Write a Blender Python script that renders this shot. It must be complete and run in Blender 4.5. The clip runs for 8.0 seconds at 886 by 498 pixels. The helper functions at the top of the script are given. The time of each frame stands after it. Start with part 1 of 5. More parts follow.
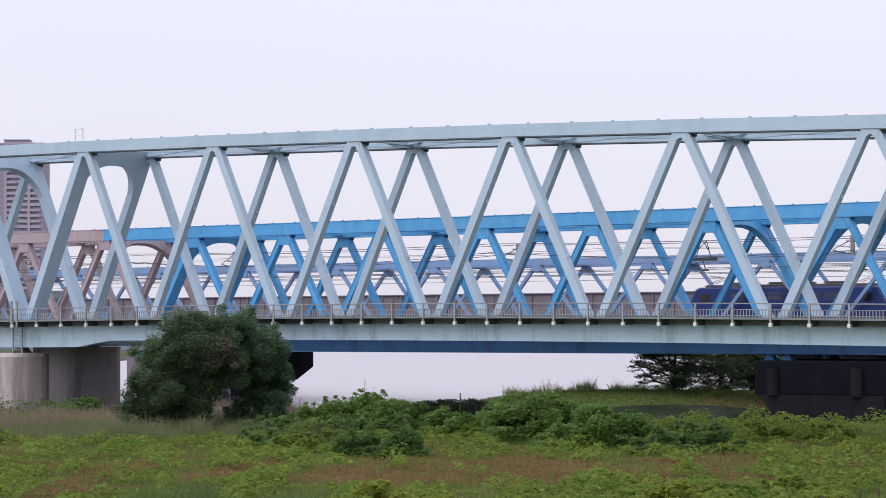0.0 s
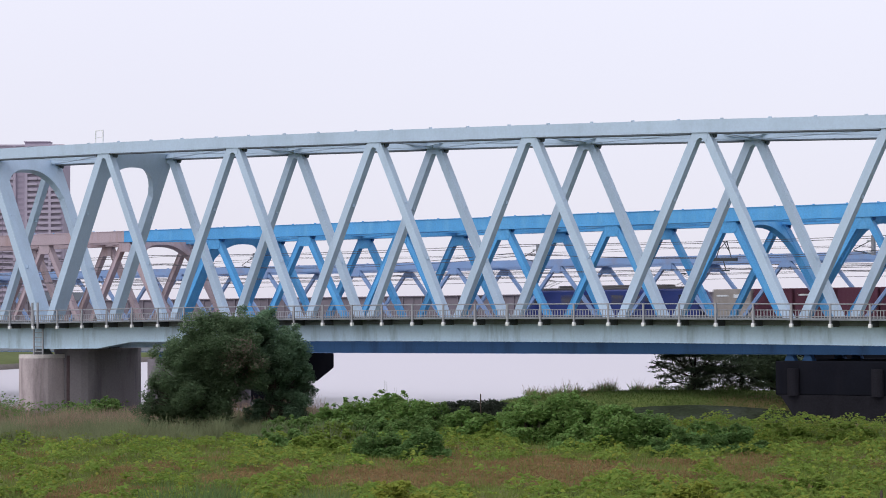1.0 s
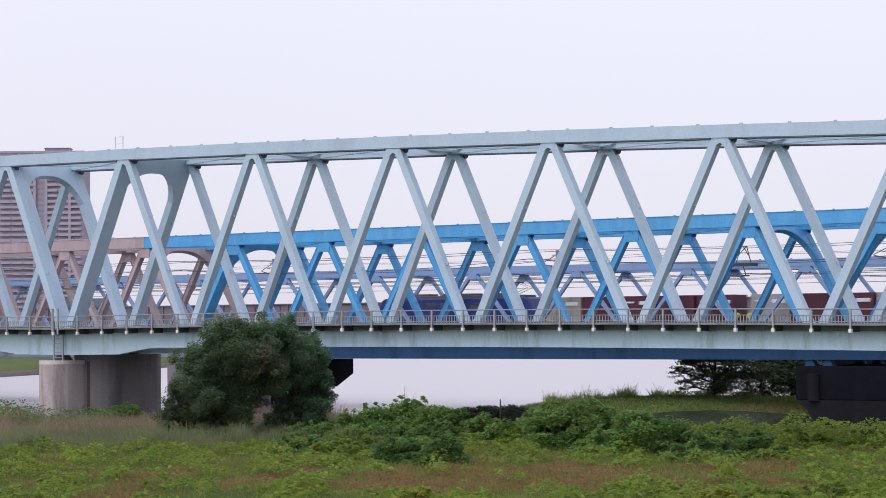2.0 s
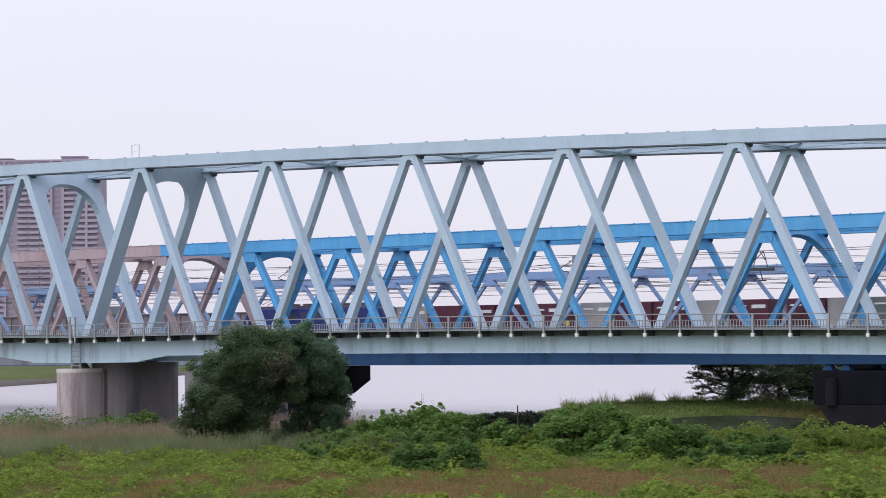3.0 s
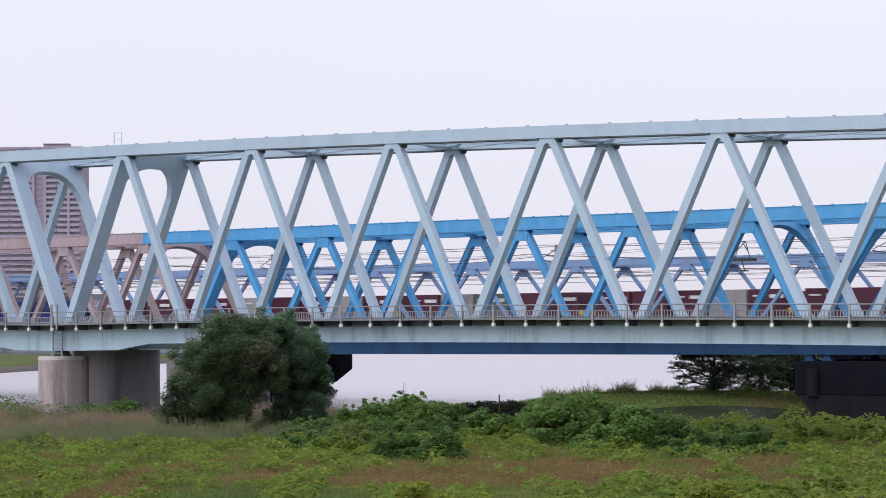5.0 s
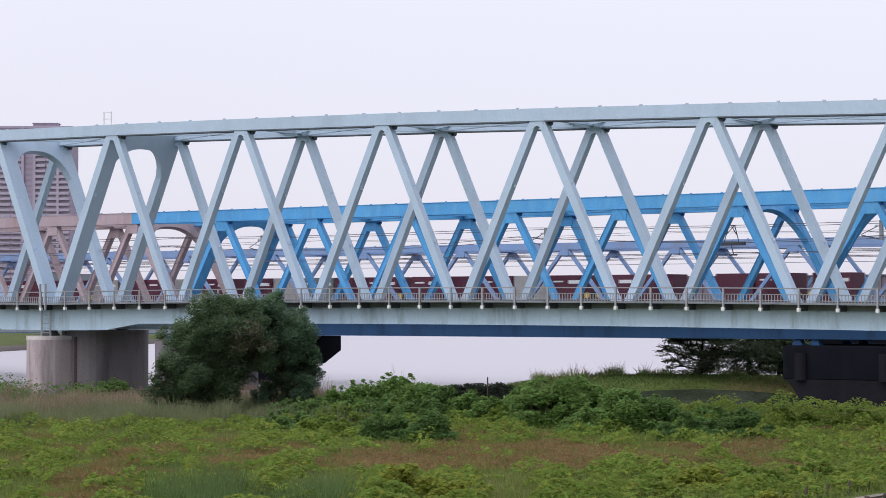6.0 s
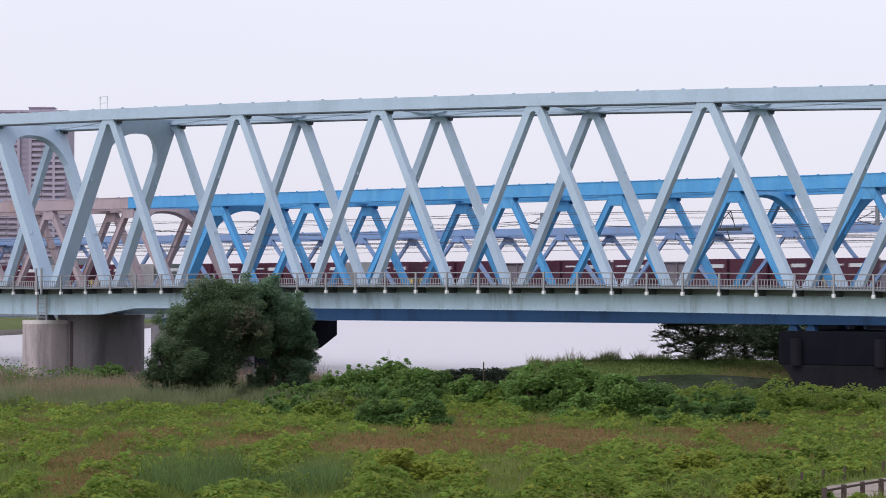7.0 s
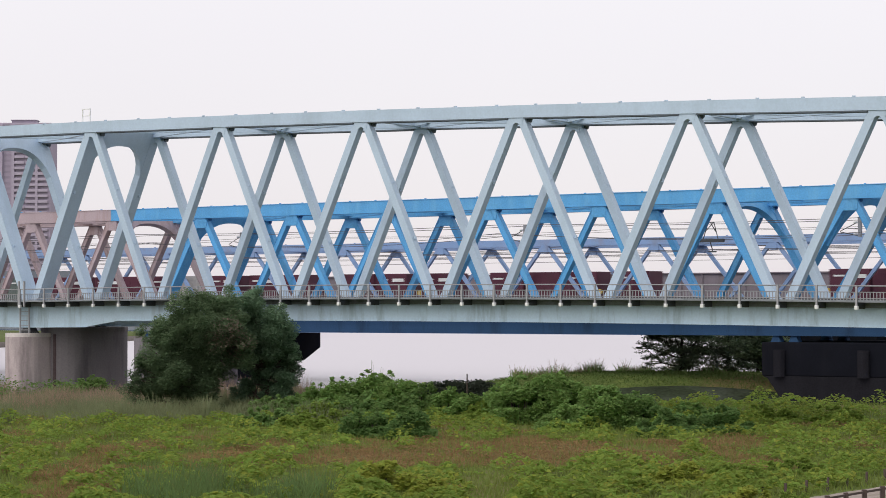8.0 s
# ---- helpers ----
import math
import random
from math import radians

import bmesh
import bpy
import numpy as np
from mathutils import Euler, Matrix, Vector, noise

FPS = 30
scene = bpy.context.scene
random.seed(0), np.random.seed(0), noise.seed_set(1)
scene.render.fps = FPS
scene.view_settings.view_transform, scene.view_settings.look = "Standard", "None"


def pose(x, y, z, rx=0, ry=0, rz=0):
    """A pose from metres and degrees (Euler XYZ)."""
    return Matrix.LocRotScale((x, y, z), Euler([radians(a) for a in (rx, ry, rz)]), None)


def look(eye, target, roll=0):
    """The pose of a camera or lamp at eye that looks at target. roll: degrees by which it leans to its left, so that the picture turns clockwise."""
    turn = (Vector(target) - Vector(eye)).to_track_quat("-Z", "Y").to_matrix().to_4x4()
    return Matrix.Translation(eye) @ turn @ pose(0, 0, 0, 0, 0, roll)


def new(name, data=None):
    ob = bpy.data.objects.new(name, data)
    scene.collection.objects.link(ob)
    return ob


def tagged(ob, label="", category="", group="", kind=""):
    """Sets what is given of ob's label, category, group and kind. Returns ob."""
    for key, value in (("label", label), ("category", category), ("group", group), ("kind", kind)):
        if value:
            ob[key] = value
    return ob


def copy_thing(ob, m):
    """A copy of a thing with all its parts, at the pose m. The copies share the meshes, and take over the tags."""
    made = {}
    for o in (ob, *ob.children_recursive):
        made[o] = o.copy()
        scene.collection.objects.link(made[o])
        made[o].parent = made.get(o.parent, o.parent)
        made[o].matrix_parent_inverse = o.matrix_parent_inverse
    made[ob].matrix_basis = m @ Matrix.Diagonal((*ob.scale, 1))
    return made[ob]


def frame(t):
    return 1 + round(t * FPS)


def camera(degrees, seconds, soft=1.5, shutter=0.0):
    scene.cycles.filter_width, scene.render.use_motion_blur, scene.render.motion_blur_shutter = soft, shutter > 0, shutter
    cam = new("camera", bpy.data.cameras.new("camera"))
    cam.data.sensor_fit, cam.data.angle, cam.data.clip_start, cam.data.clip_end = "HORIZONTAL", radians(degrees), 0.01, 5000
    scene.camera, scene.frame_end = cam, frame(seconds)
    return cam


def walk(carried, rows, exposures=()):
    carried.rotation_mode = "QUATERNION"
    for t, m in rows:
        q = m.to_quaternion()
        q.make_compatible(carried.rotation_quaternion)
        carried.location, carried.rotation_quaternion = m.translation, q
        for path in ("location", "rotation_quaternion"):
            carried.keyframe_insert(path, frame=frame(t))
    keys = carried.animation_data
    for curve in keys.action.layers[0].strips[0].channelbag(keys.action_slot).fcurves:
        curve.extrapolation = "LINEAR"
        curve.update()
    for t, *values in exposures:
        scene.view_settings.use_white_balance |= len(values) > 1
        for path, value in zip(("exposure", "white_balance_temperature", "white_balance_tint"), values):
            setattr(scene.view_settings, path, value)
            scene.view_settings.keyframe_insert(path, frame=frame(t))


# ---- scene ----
# ================= camera =================
EYE = 5.8                       # above the flood plain
cam = camera(22.26, 8.0, soft=0.8, shutter=0.4)
# seconds, yaw, pitch, roll in degrees: a tripod-less zoom lens held from the levee
TURNS = [
    (0.0, -1.432, 1.901, -0.188), (0.1, -1.396, 1.895, -0.241), (0.2, -1.338, 1.93, -0.294), (0.3, -1.295, 2.009, -0.346), (0.4, -1.21, 2.131, -0.398),
    (0.5, -1.153, 2.119, -0.45), (0.6, -1.094, 2.027, -0.416), (0.7, -1.025, 2.004, -0.382), (0.8, -0.956, 2.038, -0.349), (0.9, -0.943, 2.013, -0.316),
    (1.0, -0.921, 1.926, -0.283), (1.1, -0.857, 1.874, -0.273), (1.2, -0.771, 1.873, -0.264), (1.3, -0.672, 1.9, -0.255), (1.4, -0.587, 2.03, -0.246),
    (1.5, -0.557, 2.08, -0.237), (1.6, -0.515, 2.098, -0.264), (1.7, -0.499, 2.036, -0.29), (2.8, -0.089, 2.223, -0.584), (2.9, -0.045, 2.219, -0.611),
    (3.0, -0.009, 2.235, -0.637), (3.1, 0.042, 2.243, -0.654), (3.2, 0.057, 2.212, -0.672), (3.3, 0.058, 2.238, -0.69), (3.4, 0.057, 2.294, -0.707),
    (3.5, 0.003, 2.267, -0.725), (3.6, -0.042, 2.221, -0.718), (3.7, -0.097, 2.107, -0.711), (3.8, -0.239, 2.021, -0.704), (3.9, -0.339, 2.038, -0.698),
    (4.0, -0.326, 2.129, -0.689), (4.1, -0.287, 2.269, -0.694), (4.2, -0.189, 2.427, -0.698), (4.3, -0.162, 2.512, -0.703), (4.4, -0.049, 2.569, -0.707),
    (4.5, -0.069, 2.444, -0.712), (4.6, -0.117, 2.314, -0.668), (4.7, -0.231, 2.19, -0.623), (5.8, -0.747, 1.586, -0.132), (5.9, -0.736, 1.506, -0.087),
    (6.0, -0.725, 1.497, -0.041), (6.1, -0.726, 1.483, -0.006), (6.2, -0.77, 1.43, 0.028), (6.3, -0.771, 1.334, 0.063), (6.4, -0.816, 1.311, 0.098),
    (6.5, -0.822, 1.213, 0.133), (6.6, -0.843, 1.127, 0.116), (6.7, -0.841, 1.066, 0.098), (6.8, -0.826, 1.063, 0.081), (6.9, -0.825, 1.075, 0.062),
    (7.0, -0.823, 1.113, 0.044), (7.1, -0.88, 1.2, 0.015), (7.2, -0.95, 1.225, -0.015), (7.3, -1.006, 1.251, -0.045), (7.4, -1.09, 1.248, -0.075),
    (7.5, -1.159, 1.263, -0.105), (7.6, -1.231, 1.304, -0.099), (7.7, -1.291, 1.421, -0.094), (7.8, -1.305, 1.451, -0.089), (7.9, -1.277, 1.423, -0.082),
    (8.0, -1.249, 1.418, -0.076),
]
walk(cam, [(t, pose(0, 0, EYE, 90 + p, 0, y) @ pose(0, 0, 0, 0, 0, r)) for t, y, p, r in TURNS],
     exposures=[(0.0, 0.0, 6500, 10), (7.0, 0.0, 6500, 10), (7.5, 0.04, 6950, 8), (8.0, 0.05, 7100, 7)])

# ================= light =================
world = bpy.data.worlds.new("overcast")
scene.world = world
world.use_nodes = True
wn, wl = world.node_tree.nodes, world.node_tree.links
wn.clear()
sky = wn.new("ShaderNodeTexSky")
sky.sky_type, sky.sun_disc = "NISHITA", False
sky.sun_elevation, sky.sun_rotation = radians(40), radians(225)
sky_bg, cloud_bg = wn.new("ShaderNodeBackground"), wn.new("ShaderNodeBackground")
sky_bg.inputs[1].default_value = 0.02
wl.new(sky.outputs[0], sky_bg.inputs[0])
# the cloud deck: a soft grey-white, paler higher up, with faint broad patches
co, sep = wn.new("ShaderNodeTexCoord"), wn.new("ShaderNodeSeparateXYZ")
ramp, cloud = wn.new("ShaderNodeValToRGB"), wn.new("ShaderNodeTexNoise")
cloud.inputs["Scale"].default_value, cloud.inputs["Detail"].default_value = 3.0, 5.0
ramp.color_ramp.elements[0].position, ramp.color_ramp.elements[0].color = 0.0, (0.665, 0.64, 0.76, 1)
ramp.color_ramp.elements[1].position, ramp.color_ramp.elements[1].color = 0.175, (0.82, 0.80, 0.905, 1)
wl.new(co.outputs["Generated"], sep.inputs[0])
wl.new(sep.outputs["Z"], ramp.inputs[0])
wl.new(co.outputs["Generated"], cloud.inputs["Vector"])
cmix = wn.new("ShaderNodeMixRGB")
cmix.blend_type, cmix.inputs[0].default_value = "SOFT_LIGHT", 0.12
wl.new(ramp.outputs[0], cmix.inputs[1])
wl.new(cloud.outputs[0], cmix.inputs[2])
wl.new(cmix.outputs[0], cloud_bg.inputs[0])
cloud_bg.inputs[1].default_value = 1.0
both, wout = wn.new("ShaderNodeAddShader"), wn.new("ShaderNodeOutputWorld")
wl.new(sky_bg.outputs[0], both.inputs[0])
wl.new(cloud_bg.outputs[0], both.inputs[1])
wl.new(both.outputs[0], wout.inputs[0])
sun = new("sun", bpy.data.lights.new("sun", "SUN"))
sun.data.energy, sun.data.angle, sun.data.color = 1.5, radians(60), (1.0, 0.96, 0.97)
sun.matrix_world = look((-130, -70, 150), (0, 60, 0))


# ================= materials =================
def mat(name, col, rough=0.6, metal=0.0, vary=0.15, big=0.4, fine=9.0, bump=0.15, stain=None, stain_amount=0.0, stain_scale=0.7,
        piece=0.0, streak=False, spec=0.5, through_light=0.0):
    """A painted, stone or leaf surface: two scales of tone, fine relief, and stains of a second colour."""
    m = bpy.data.materials.new(name)
    m.use_nodes = True
    n, l = m.node_tree.nodes, m.node_tree.links
    bsdf = n["Principled BSDF"]
    tc = n.new("ShaderNodeTexCoord")
    src = tc.outputs["Object"]
    if streak:
        mp = n.new("ShaderNodeMapping")
        mp.inputs["Scale"].default_value = (1.0, 1.0, 0.16)
        l.new(src, mp.inputs[0])
        src_s = mp.outputs[0]
    else:
        src_s = src
    a, b = n.new("ShaderNodeTexNoise"), n.new("ShaderNodeTexNoise")
    a.inputs["Scale"].default_value, a.inputs["Detail"].default_value = big, 6.0
    b.inputs["Scale"].default_value, b.inputs["Detail"].default_value = fine, 4.0
    l.new(src, a.inputs["Vector"])
    l.new(src, b.inputs["Vector"])
    add = n.new("ShaderNodeMath")
    add.operation = "ADD"
    l.new(a.outputs[0], add.inputs[0])
    l.new(b.outputs[0], add.inputs[1])
    val = n.new("ShaderNodeMapRange")
    val.inputs[1].default_value, val.inputs[2].default_value = 0.6, 1.4
    val.inputs[3].default_value, val.inputs[4].default_value = 1 - vary, 1 + vary
    l.new(add.outputs[0], val.inputs[0])
    hsv = n.new("ShaderNodeHueSaturation")
    hsv.inputs["Color"].default_value = (*col, 1)
    last = val.outputs[0]
    if piece:
        geo, rnd, mul = n.new("ShaderNodeNewGeometry"), n.new("ShaderNodeMapRange"), n.new("ShaderNodeMath")
        rnd.inputs[3].default_value, rnd.inputs[4].default_value = 1 - piece, 1 + piece
        l.new(geo.outputs["Random Per Island"], rnd.inputs[0])
        mul.operation = "MULTIPLY"
        l.new(rnd.outputs[0], mul.inputs[0])
        l.new(last, mul.inputs[1])
        last = mul.outputs[0]
        hue = n.new("ShaderNodeMapRange")
        hue.inputs[3].default_value, hue.inputs[4].default_value = 0.485, 0.515
        l.new(geo.outputs["Random Per Island"], hue.inputs[0])
        l.new(hue.outputs[0], hsv.inputs["Hue"])
    l.new(last, hsv.inputs["Value"])
    out = hsv.outputs[0]
    if stain:
        s, sr, mx = n.new("ShaderNodeTexNoise"), n.new("ShaderNodeValToRGB"), n.new("ShaderNodeMixRGB")
        s.inputs["Scale"].default_value, s.inputs["Detail"].default_value, s.inputs["Roughness"].default_value = stain_scale, 7.0, 0.65
        l.new(src_s, s.inputs["Vector"])
        sr.color_ramp.elements[0].position, sr.color_ramp.elements[1].position = 0.5, 0.72
        sr.color_ramp.elements[0].color, sr.color_ramp.elements[1].color = (0, 0, 0, 1), (stain_amount,) * 3 + (1,)
        l.new(s.outputs[0], sr.inputs[0])
        l.new(sr.outputs[0], mx.inputs[0])
        l.new(out, mx.inputs[1])
        mx.inputs[2].default_value = (*stain, 1)
        out = mx.outputs[0]
    l.new(out, bsdf.inputs["Base Color"])
    bsdf.inputs["Roughness"].default_value, bsdf.inputs["Metallic"].default_value = rough, metal
    bsdf.inputs["Specular IOR Level"].default_value = spec
    if bump:
        bp = n.new("ShaderNodeBump")
        bp.inputs["Strength"].default_value, bp.inputs["Distance"].default_value = bump, 0.03
        l.new(b.outputs[0], bp.inputs["Height"])
        l.new(bp.outputs[0], bsdf.inputs["Normal"])
    if through_light:
        bsdf.inputs["Subsurface Weight"].default_value = 0.0
        tr, ms = n.new("ShaderNodeBsdfTranslucent"), n.new("ShaderNodeMixShader")
        l.new(out, tr.inputs[0])
        ms.inputs[0].default_value = through_light
        l.new(bsdf.outputs[0], ms.inputs[1])
        l.new(tr.outputs[0], ms.inputs[2])
        l.new(ms.outputs[0], n["Material Output"].inputs[0])
    return m


PALE = mat("pale_blue_paint", (0.43, 0.555, 0.685), 0.45, vary=0.09, stain=(0.31, 0.41, 0.50), stain_amount=0.55, stain_scale=0.5, streak=True)
PALE_GIRDER = mat("pale_girder_paint", (0.43, 0.575, 0.685), 0.5, vary=0.1, stain=(0.17, 0.22, 0.24), stain_amount=0.7, stain_scale=1.5, streak=True)
# two dark paints for shadow under the chord and beside the gussets
TRUSS_SHADE = mat("truss_shade_grey", (0.10, 0.125, 0.15), 0.8, vary=0.3, stain=(0.05, 0.05, 0.055), stain_amount=0.6)
BLUE_SHADE = mat("blue_shade_paint", (0.03, 0.115, 0.31), 0.6, vary=0.25, spec=0.2)
# the bridge blue darkened: shade under its deck is part of this colour
NAVY = mat("deck_shaded_blue_paint", (0.025, 0.070, 0.155), 0.7, vary=0.15, stain=(0.015, 0.03, 0.06), stain_amount=0.7, streak=True, spec=0.15)
FASCIA = mat("stained_fascia", (0.20, 0.225, 0.25), 0.7, vary=0.25, stain=(0.05, 0.05, 0.055), stain_amount=0.6)
BLUE = mat("blue_paint", (0.082, 0.315, 0.60), 0.5, vary=0.22, stain=(0.15, 0.40, 0.63), stain_amount=0.7, stain_scale=0.9, streak=True, spec=0.25)
RUST = mat("brown_faded_paint", (0.36, 0.295, 0.32), 0.7, vary=0.15, stain=(0.22, 0.13, 0.10), stain_amount=0.7, streak=True)
MAUVE = mat("violet_blue_paint", (0.21, 0.33, 0.56), 0.6, vary=0.12, stain=(0.25, 0.22, 0.25), stain_amount=0.5)
DARKSTEEL = mat("dark_weathered_steel", (0.06, 0.065, 0.07), 0.7, vary=0.2)
GALV = mat("galvanised_steel", (0.33, 0.34, 0.36), 0.5, 0.4, vary=0.12)
WHITEMETAL = mat("white_bracket_paint", (0.72, 0.74, 0.74), 0.5, vary=0.08)
CONCRETE = mat("pier_concrete", (0.46, 0.40, 0.41), 0.85, vary=0.14, bump=0.3, stain=(0.13, 0.11, 0.12), stain_amount=0.8, stain_scale=1.0, streak=True, spec=0.08)
# column concrete brought near black: the under-bridge shade is in its colour
COLCONC = mat("shaded_column_concrete", (0.017, 0.017, 0.021), 0.95, vary=0.3, bump=0.3, stain=(0.012, 0.012, 0.016), stain_amount=0.8, streak=True, spec=0.05)
# stained wall concrete, a darker grey that includes the shade below the deck
WALLCONC = mat("deck_shaded_grey_concrete", (0.18, 0.168, 0.18), 0.9, vary=0.16, bump=0.3, stain=(0.07, 0.065, 0.075), stain_amount=0.8, stain_scale=0.7, streak=True, spec=0.08)
# footing and pier concrete, with the bridges' deep shade in the base colours
FOOTCONC = mat("shaded_footing_concrete", (0.014, 0.014, 0.017), 0.95, vary=0.35, bump=0.3, stain=(0.02, 0.02, 0.024), stain_amount=0.8, streak=True, spec=0.05)
DARKCONC = mat("shaded_pier_concrete", (0.007, 0.008, 0.012), 0.95, vary=0.2, bump=0.3, stain=(0.012, 0.012, 0.016), stain_amount=0.6, streak=True, spec=0.08)
# dark brown for the shadow in the groove beside the pier nose
GROOVE_SHADE = mat("groove_shade_brown", (0.075, 0.05, 0.055), 0.85, vary=0.3)
CAPCONC = mat("pale_cap_concrete", (0.62, 0.58, 0.57), 0.85, vary=0.12, stain=(0.3, 0.27, 0.27), stain_amount=0.5, spec=0.1)
WIRE = mat("wire_copper_dark", (0.10, 0.10, 0.11), 0.5, 0.5, bump=0)
GREYWALL = mat("grey_brown_girder_paint", (0.20, 0.175, 0.20), 0.7, vary=0.12, stain=(0.12, 0.10, 0.10), stain_amount=0.5, streak=True)
BALLAST = mat("ballast", (0.17, 0.15, 0.13), 0.95, vary=0.3, bump=0.5, fine=14)
LOCO = mat("loco_deep_blue", (0.014, 0.032, 0.165), 0.35, vary=0.1, stain=(0.04, 0.04, 0.07), stain_amount=0.4)
LOCOROOF = mat("loco_roof_grey", (0.10, 0.095, 0.095), 0.7, vary=0.2)
CREAM = mat("cream_paint", (0.62, 0.58, 0.48), 0.5, vary=0.08)
GLASS = mat("dark_window_glass", (0.015, 0.018, 0.022), 0.08, vary=0.05, bump=0)
MAROON = mat("maroon_container_paint", (0.092, 0.018, 0.040), 0.55, vary=0.12, stain=(0.06, 0.03, 0.03), stain_amount=0.5)
GREYBOX = mat("grey_container_paint", (0.34, 0.34, 0.34), 0.55, vary=0.1, stain=(0.25, 0.22, 0.18), stain_amount=0.5)
GREENBOX = mat("green_container_paint", (0.12, 0.155, 0.145), 0.55, vary=0.1)
TANBOX = mat("tan_container_paint", (0.33, 0.30, 0.27), 0.6, vary=0.15, stain=(0.2, 0.17, 0.12), stain_amount=0.5)
WAGON = mat("wagon_grey_blue", (0.14, 0.16, 0.20), 0.6, vary=0.15)
YELLOW = mat("yellow_paint", (0.72, 0.52, 0.08), 0.5, vary=0.08)
# tower colours paled and evened out, with distance haze mixed into all three
BRICK = mat("hazy_tower_tile", (0.34, 0.295, 0.39), 0.8, vary=0.1, big=0.05, fine=0.8, bump=0)
TGLASS = mat("hazy_tower_window", (0.275, 0.235, 0.315), 0.4, vary=0.2, bump=0)
SLAB = mat("hazy_tower_slab", (0.38, 0.335, 0.43), 0.8, vary=0.08, big=0.05, fine=0.5, bump=0)
BARK = mat("bark", (0.07, 0.055, 0.042), 0.9, vary=0.3, bump=0.6)


# ================= mesh helpers =================
def link(name, bm, material, parent=None, label="", smooth=False):
    me = bpy.data.meshes.new(name)
    bm.to_mesh(me)
    bm.free()
    me.materials.append(material)
    if smooth:
        me.polygons.foreach_set("use_smooth", [True] * len(me.polygons))
    ob = new(name, me)
    if parent:
        ob.parent = parent
    if label:
        ob["label"] = label
    return ob


part = link


def share(ob, m, parent=None):
    """Another object on the same mesh."""
    o = ob.copy()
    scene.collection.objects.link(o)
    o.parent = parent or ob.parent
    o.matrix_basis = m
    return o


def box(bm, x0, x1, y0, y1, z0, z1, bevel=0.0):
    v = [bm.verts.new(c) for c in ((x0, y0, z0), (x1, y0, z0), (x1, y1, z0), (x0, y1, z0), (x0, y0, z1), (x1, y0, z1), (x1, y1, z1), (x0, y1, z1))]
    fs = [bm.faces.new([v[i] for i in q]) for q in ((3, 2, 1, 0), (4, 5, 6, 7), (0, 1, 5, 4), (1, 2, 6, 5), (2, 3, 7, 6), (3, 0, 4, 7))]
    if bevel:
        es = list({e for f in fs for e in f.edges})
        bmesh.ops.bevel(bm, geom=es, offset=bevel, segments=2, affect="EDGES", profile=0.5)
    return bm


def beam(bm, p, q, a, b, side=(0, 1, 0), lip=0.0):
    """A box member from p to q; b is its size along side, a across. lip: flanges standing out of the two faces across side."""
    p, q, side = Vector(p), Vector(q), Vector(side)
    d = (q - p).normalized()
    side = (side - d * side.dot(d)).normalized()
    up = d.cross(side)

    def bar(ha, hb, oa=0.0, ob_=0.0):
        v = [bm.verts.new(e + up * (oa + sa * ha) + side * (ob_ + sb * hb)) for e in (p, q) for sa, sb in ((-1, -1), (1, -1), (1, 1), (-1, 1))]
        for f in ((0, 1, 2, 3), (7, 6, 5, 4), (0, 4, 5, 1), (1, 5, 6, 2), (2, 6, 7, 3), (3, 7, 4, 0)):
            bm.faces.new([v[i] for i in f])

    bar(a / 2, b / 2)
    if lip:
        for s in (-1, 1):
            bar(lip / 2, b / 2 + lip, s * (a / 2 - lip * 0.6))
    return bm


def prism(bm, outline, y0, y1):
    """A plate with an outline of (x, z), thick from y0 to y1."""
    a = [bm.verts.new((x, y0, z)) for x, z in outline]
    b = [bm.verts.new((x, y1, z)) for x, z in outline]
    bm.faces.new(a)
    bm.faces.new(b[::-1])
    for i in range(len(a)):
        j = (i + 1) % len(a)
        bm.faces.new((a[j], a[i], b[i], b[j]))
    bmesh.ops.recalc_face_normals(bm, faces=bm.faces)
    return bm


def tube(bm, pts, r0, r1=None, n=6):
    """A round tapered limb through the points."""
    r1 = r0 if r1 is None else r1
    rings = []
    for i, p in enumerate(pts):
        p = Vector(p)
        d = (Vector(pts[min(i + 1, len(pts) - 1)]) - Vector(pts[max(i - 1, 0)])).normalized()
        s = d.cross(Vector((0.31, 0.87, 0.12))).normalized()
        u = d.cross(s)
        r = r0 + (r1 - r0) * i / max(1, len(pts) - 1)
        rings.append([bm.verts.new(p + (s * math.cos(k * math.tau / n) + u * math.sin(k * math.tau / n)) * r) for k in range(n)])
    for a, b in zip(rings, rings[1:]):
        for k in range(n):
            bm.faces.new((a[k], a[(k + 1) % n], b[(k + 1) % n], b[k]))
    bm.faces.new(rings[0][::-1])
    bm.faces.new(rings[-1])
    return bm


def quads(name, verts, material, parent=None, label=""):
    """A mesh of loose four-cornered leaves: verts is N x 4 x 3."""
    n = len(verts)
    me = bpy.data.meshes.new(name)
    me.vertices.add(n * 4)
    me.vertices.foreach_set("co", np.asarray(verts, dtype=np.float32).ravel())
    me.loops.add(n * 4)
    me.loops.foreach_set("vertex_index", np.arange(n * 4, dtype=np.int32))
    me.polygons.add(n)
    me.polygons.foreach_set("loop_start", np.arange(0, n * 4, 4, dtype=np.int32))
    me.update(calc_edges=True)
    me.validate()
    me.materials.append(material)
    ob = new(name, me)
    if parent:
        ob.parent = parent
    if label:
        ob["label"] = label
    return ob


def empty(name, m=None):
    e = new(name)
    if m is not None:
        e.matrix_basis = m
    return e


# ================= the line of the bridges =================
# s runs along the bridges to the camera's right, w across them away from it
ANGLE = -36.18
ROOT = pose(-17.789, 133.449, 0, 0, 0, ANGLE)


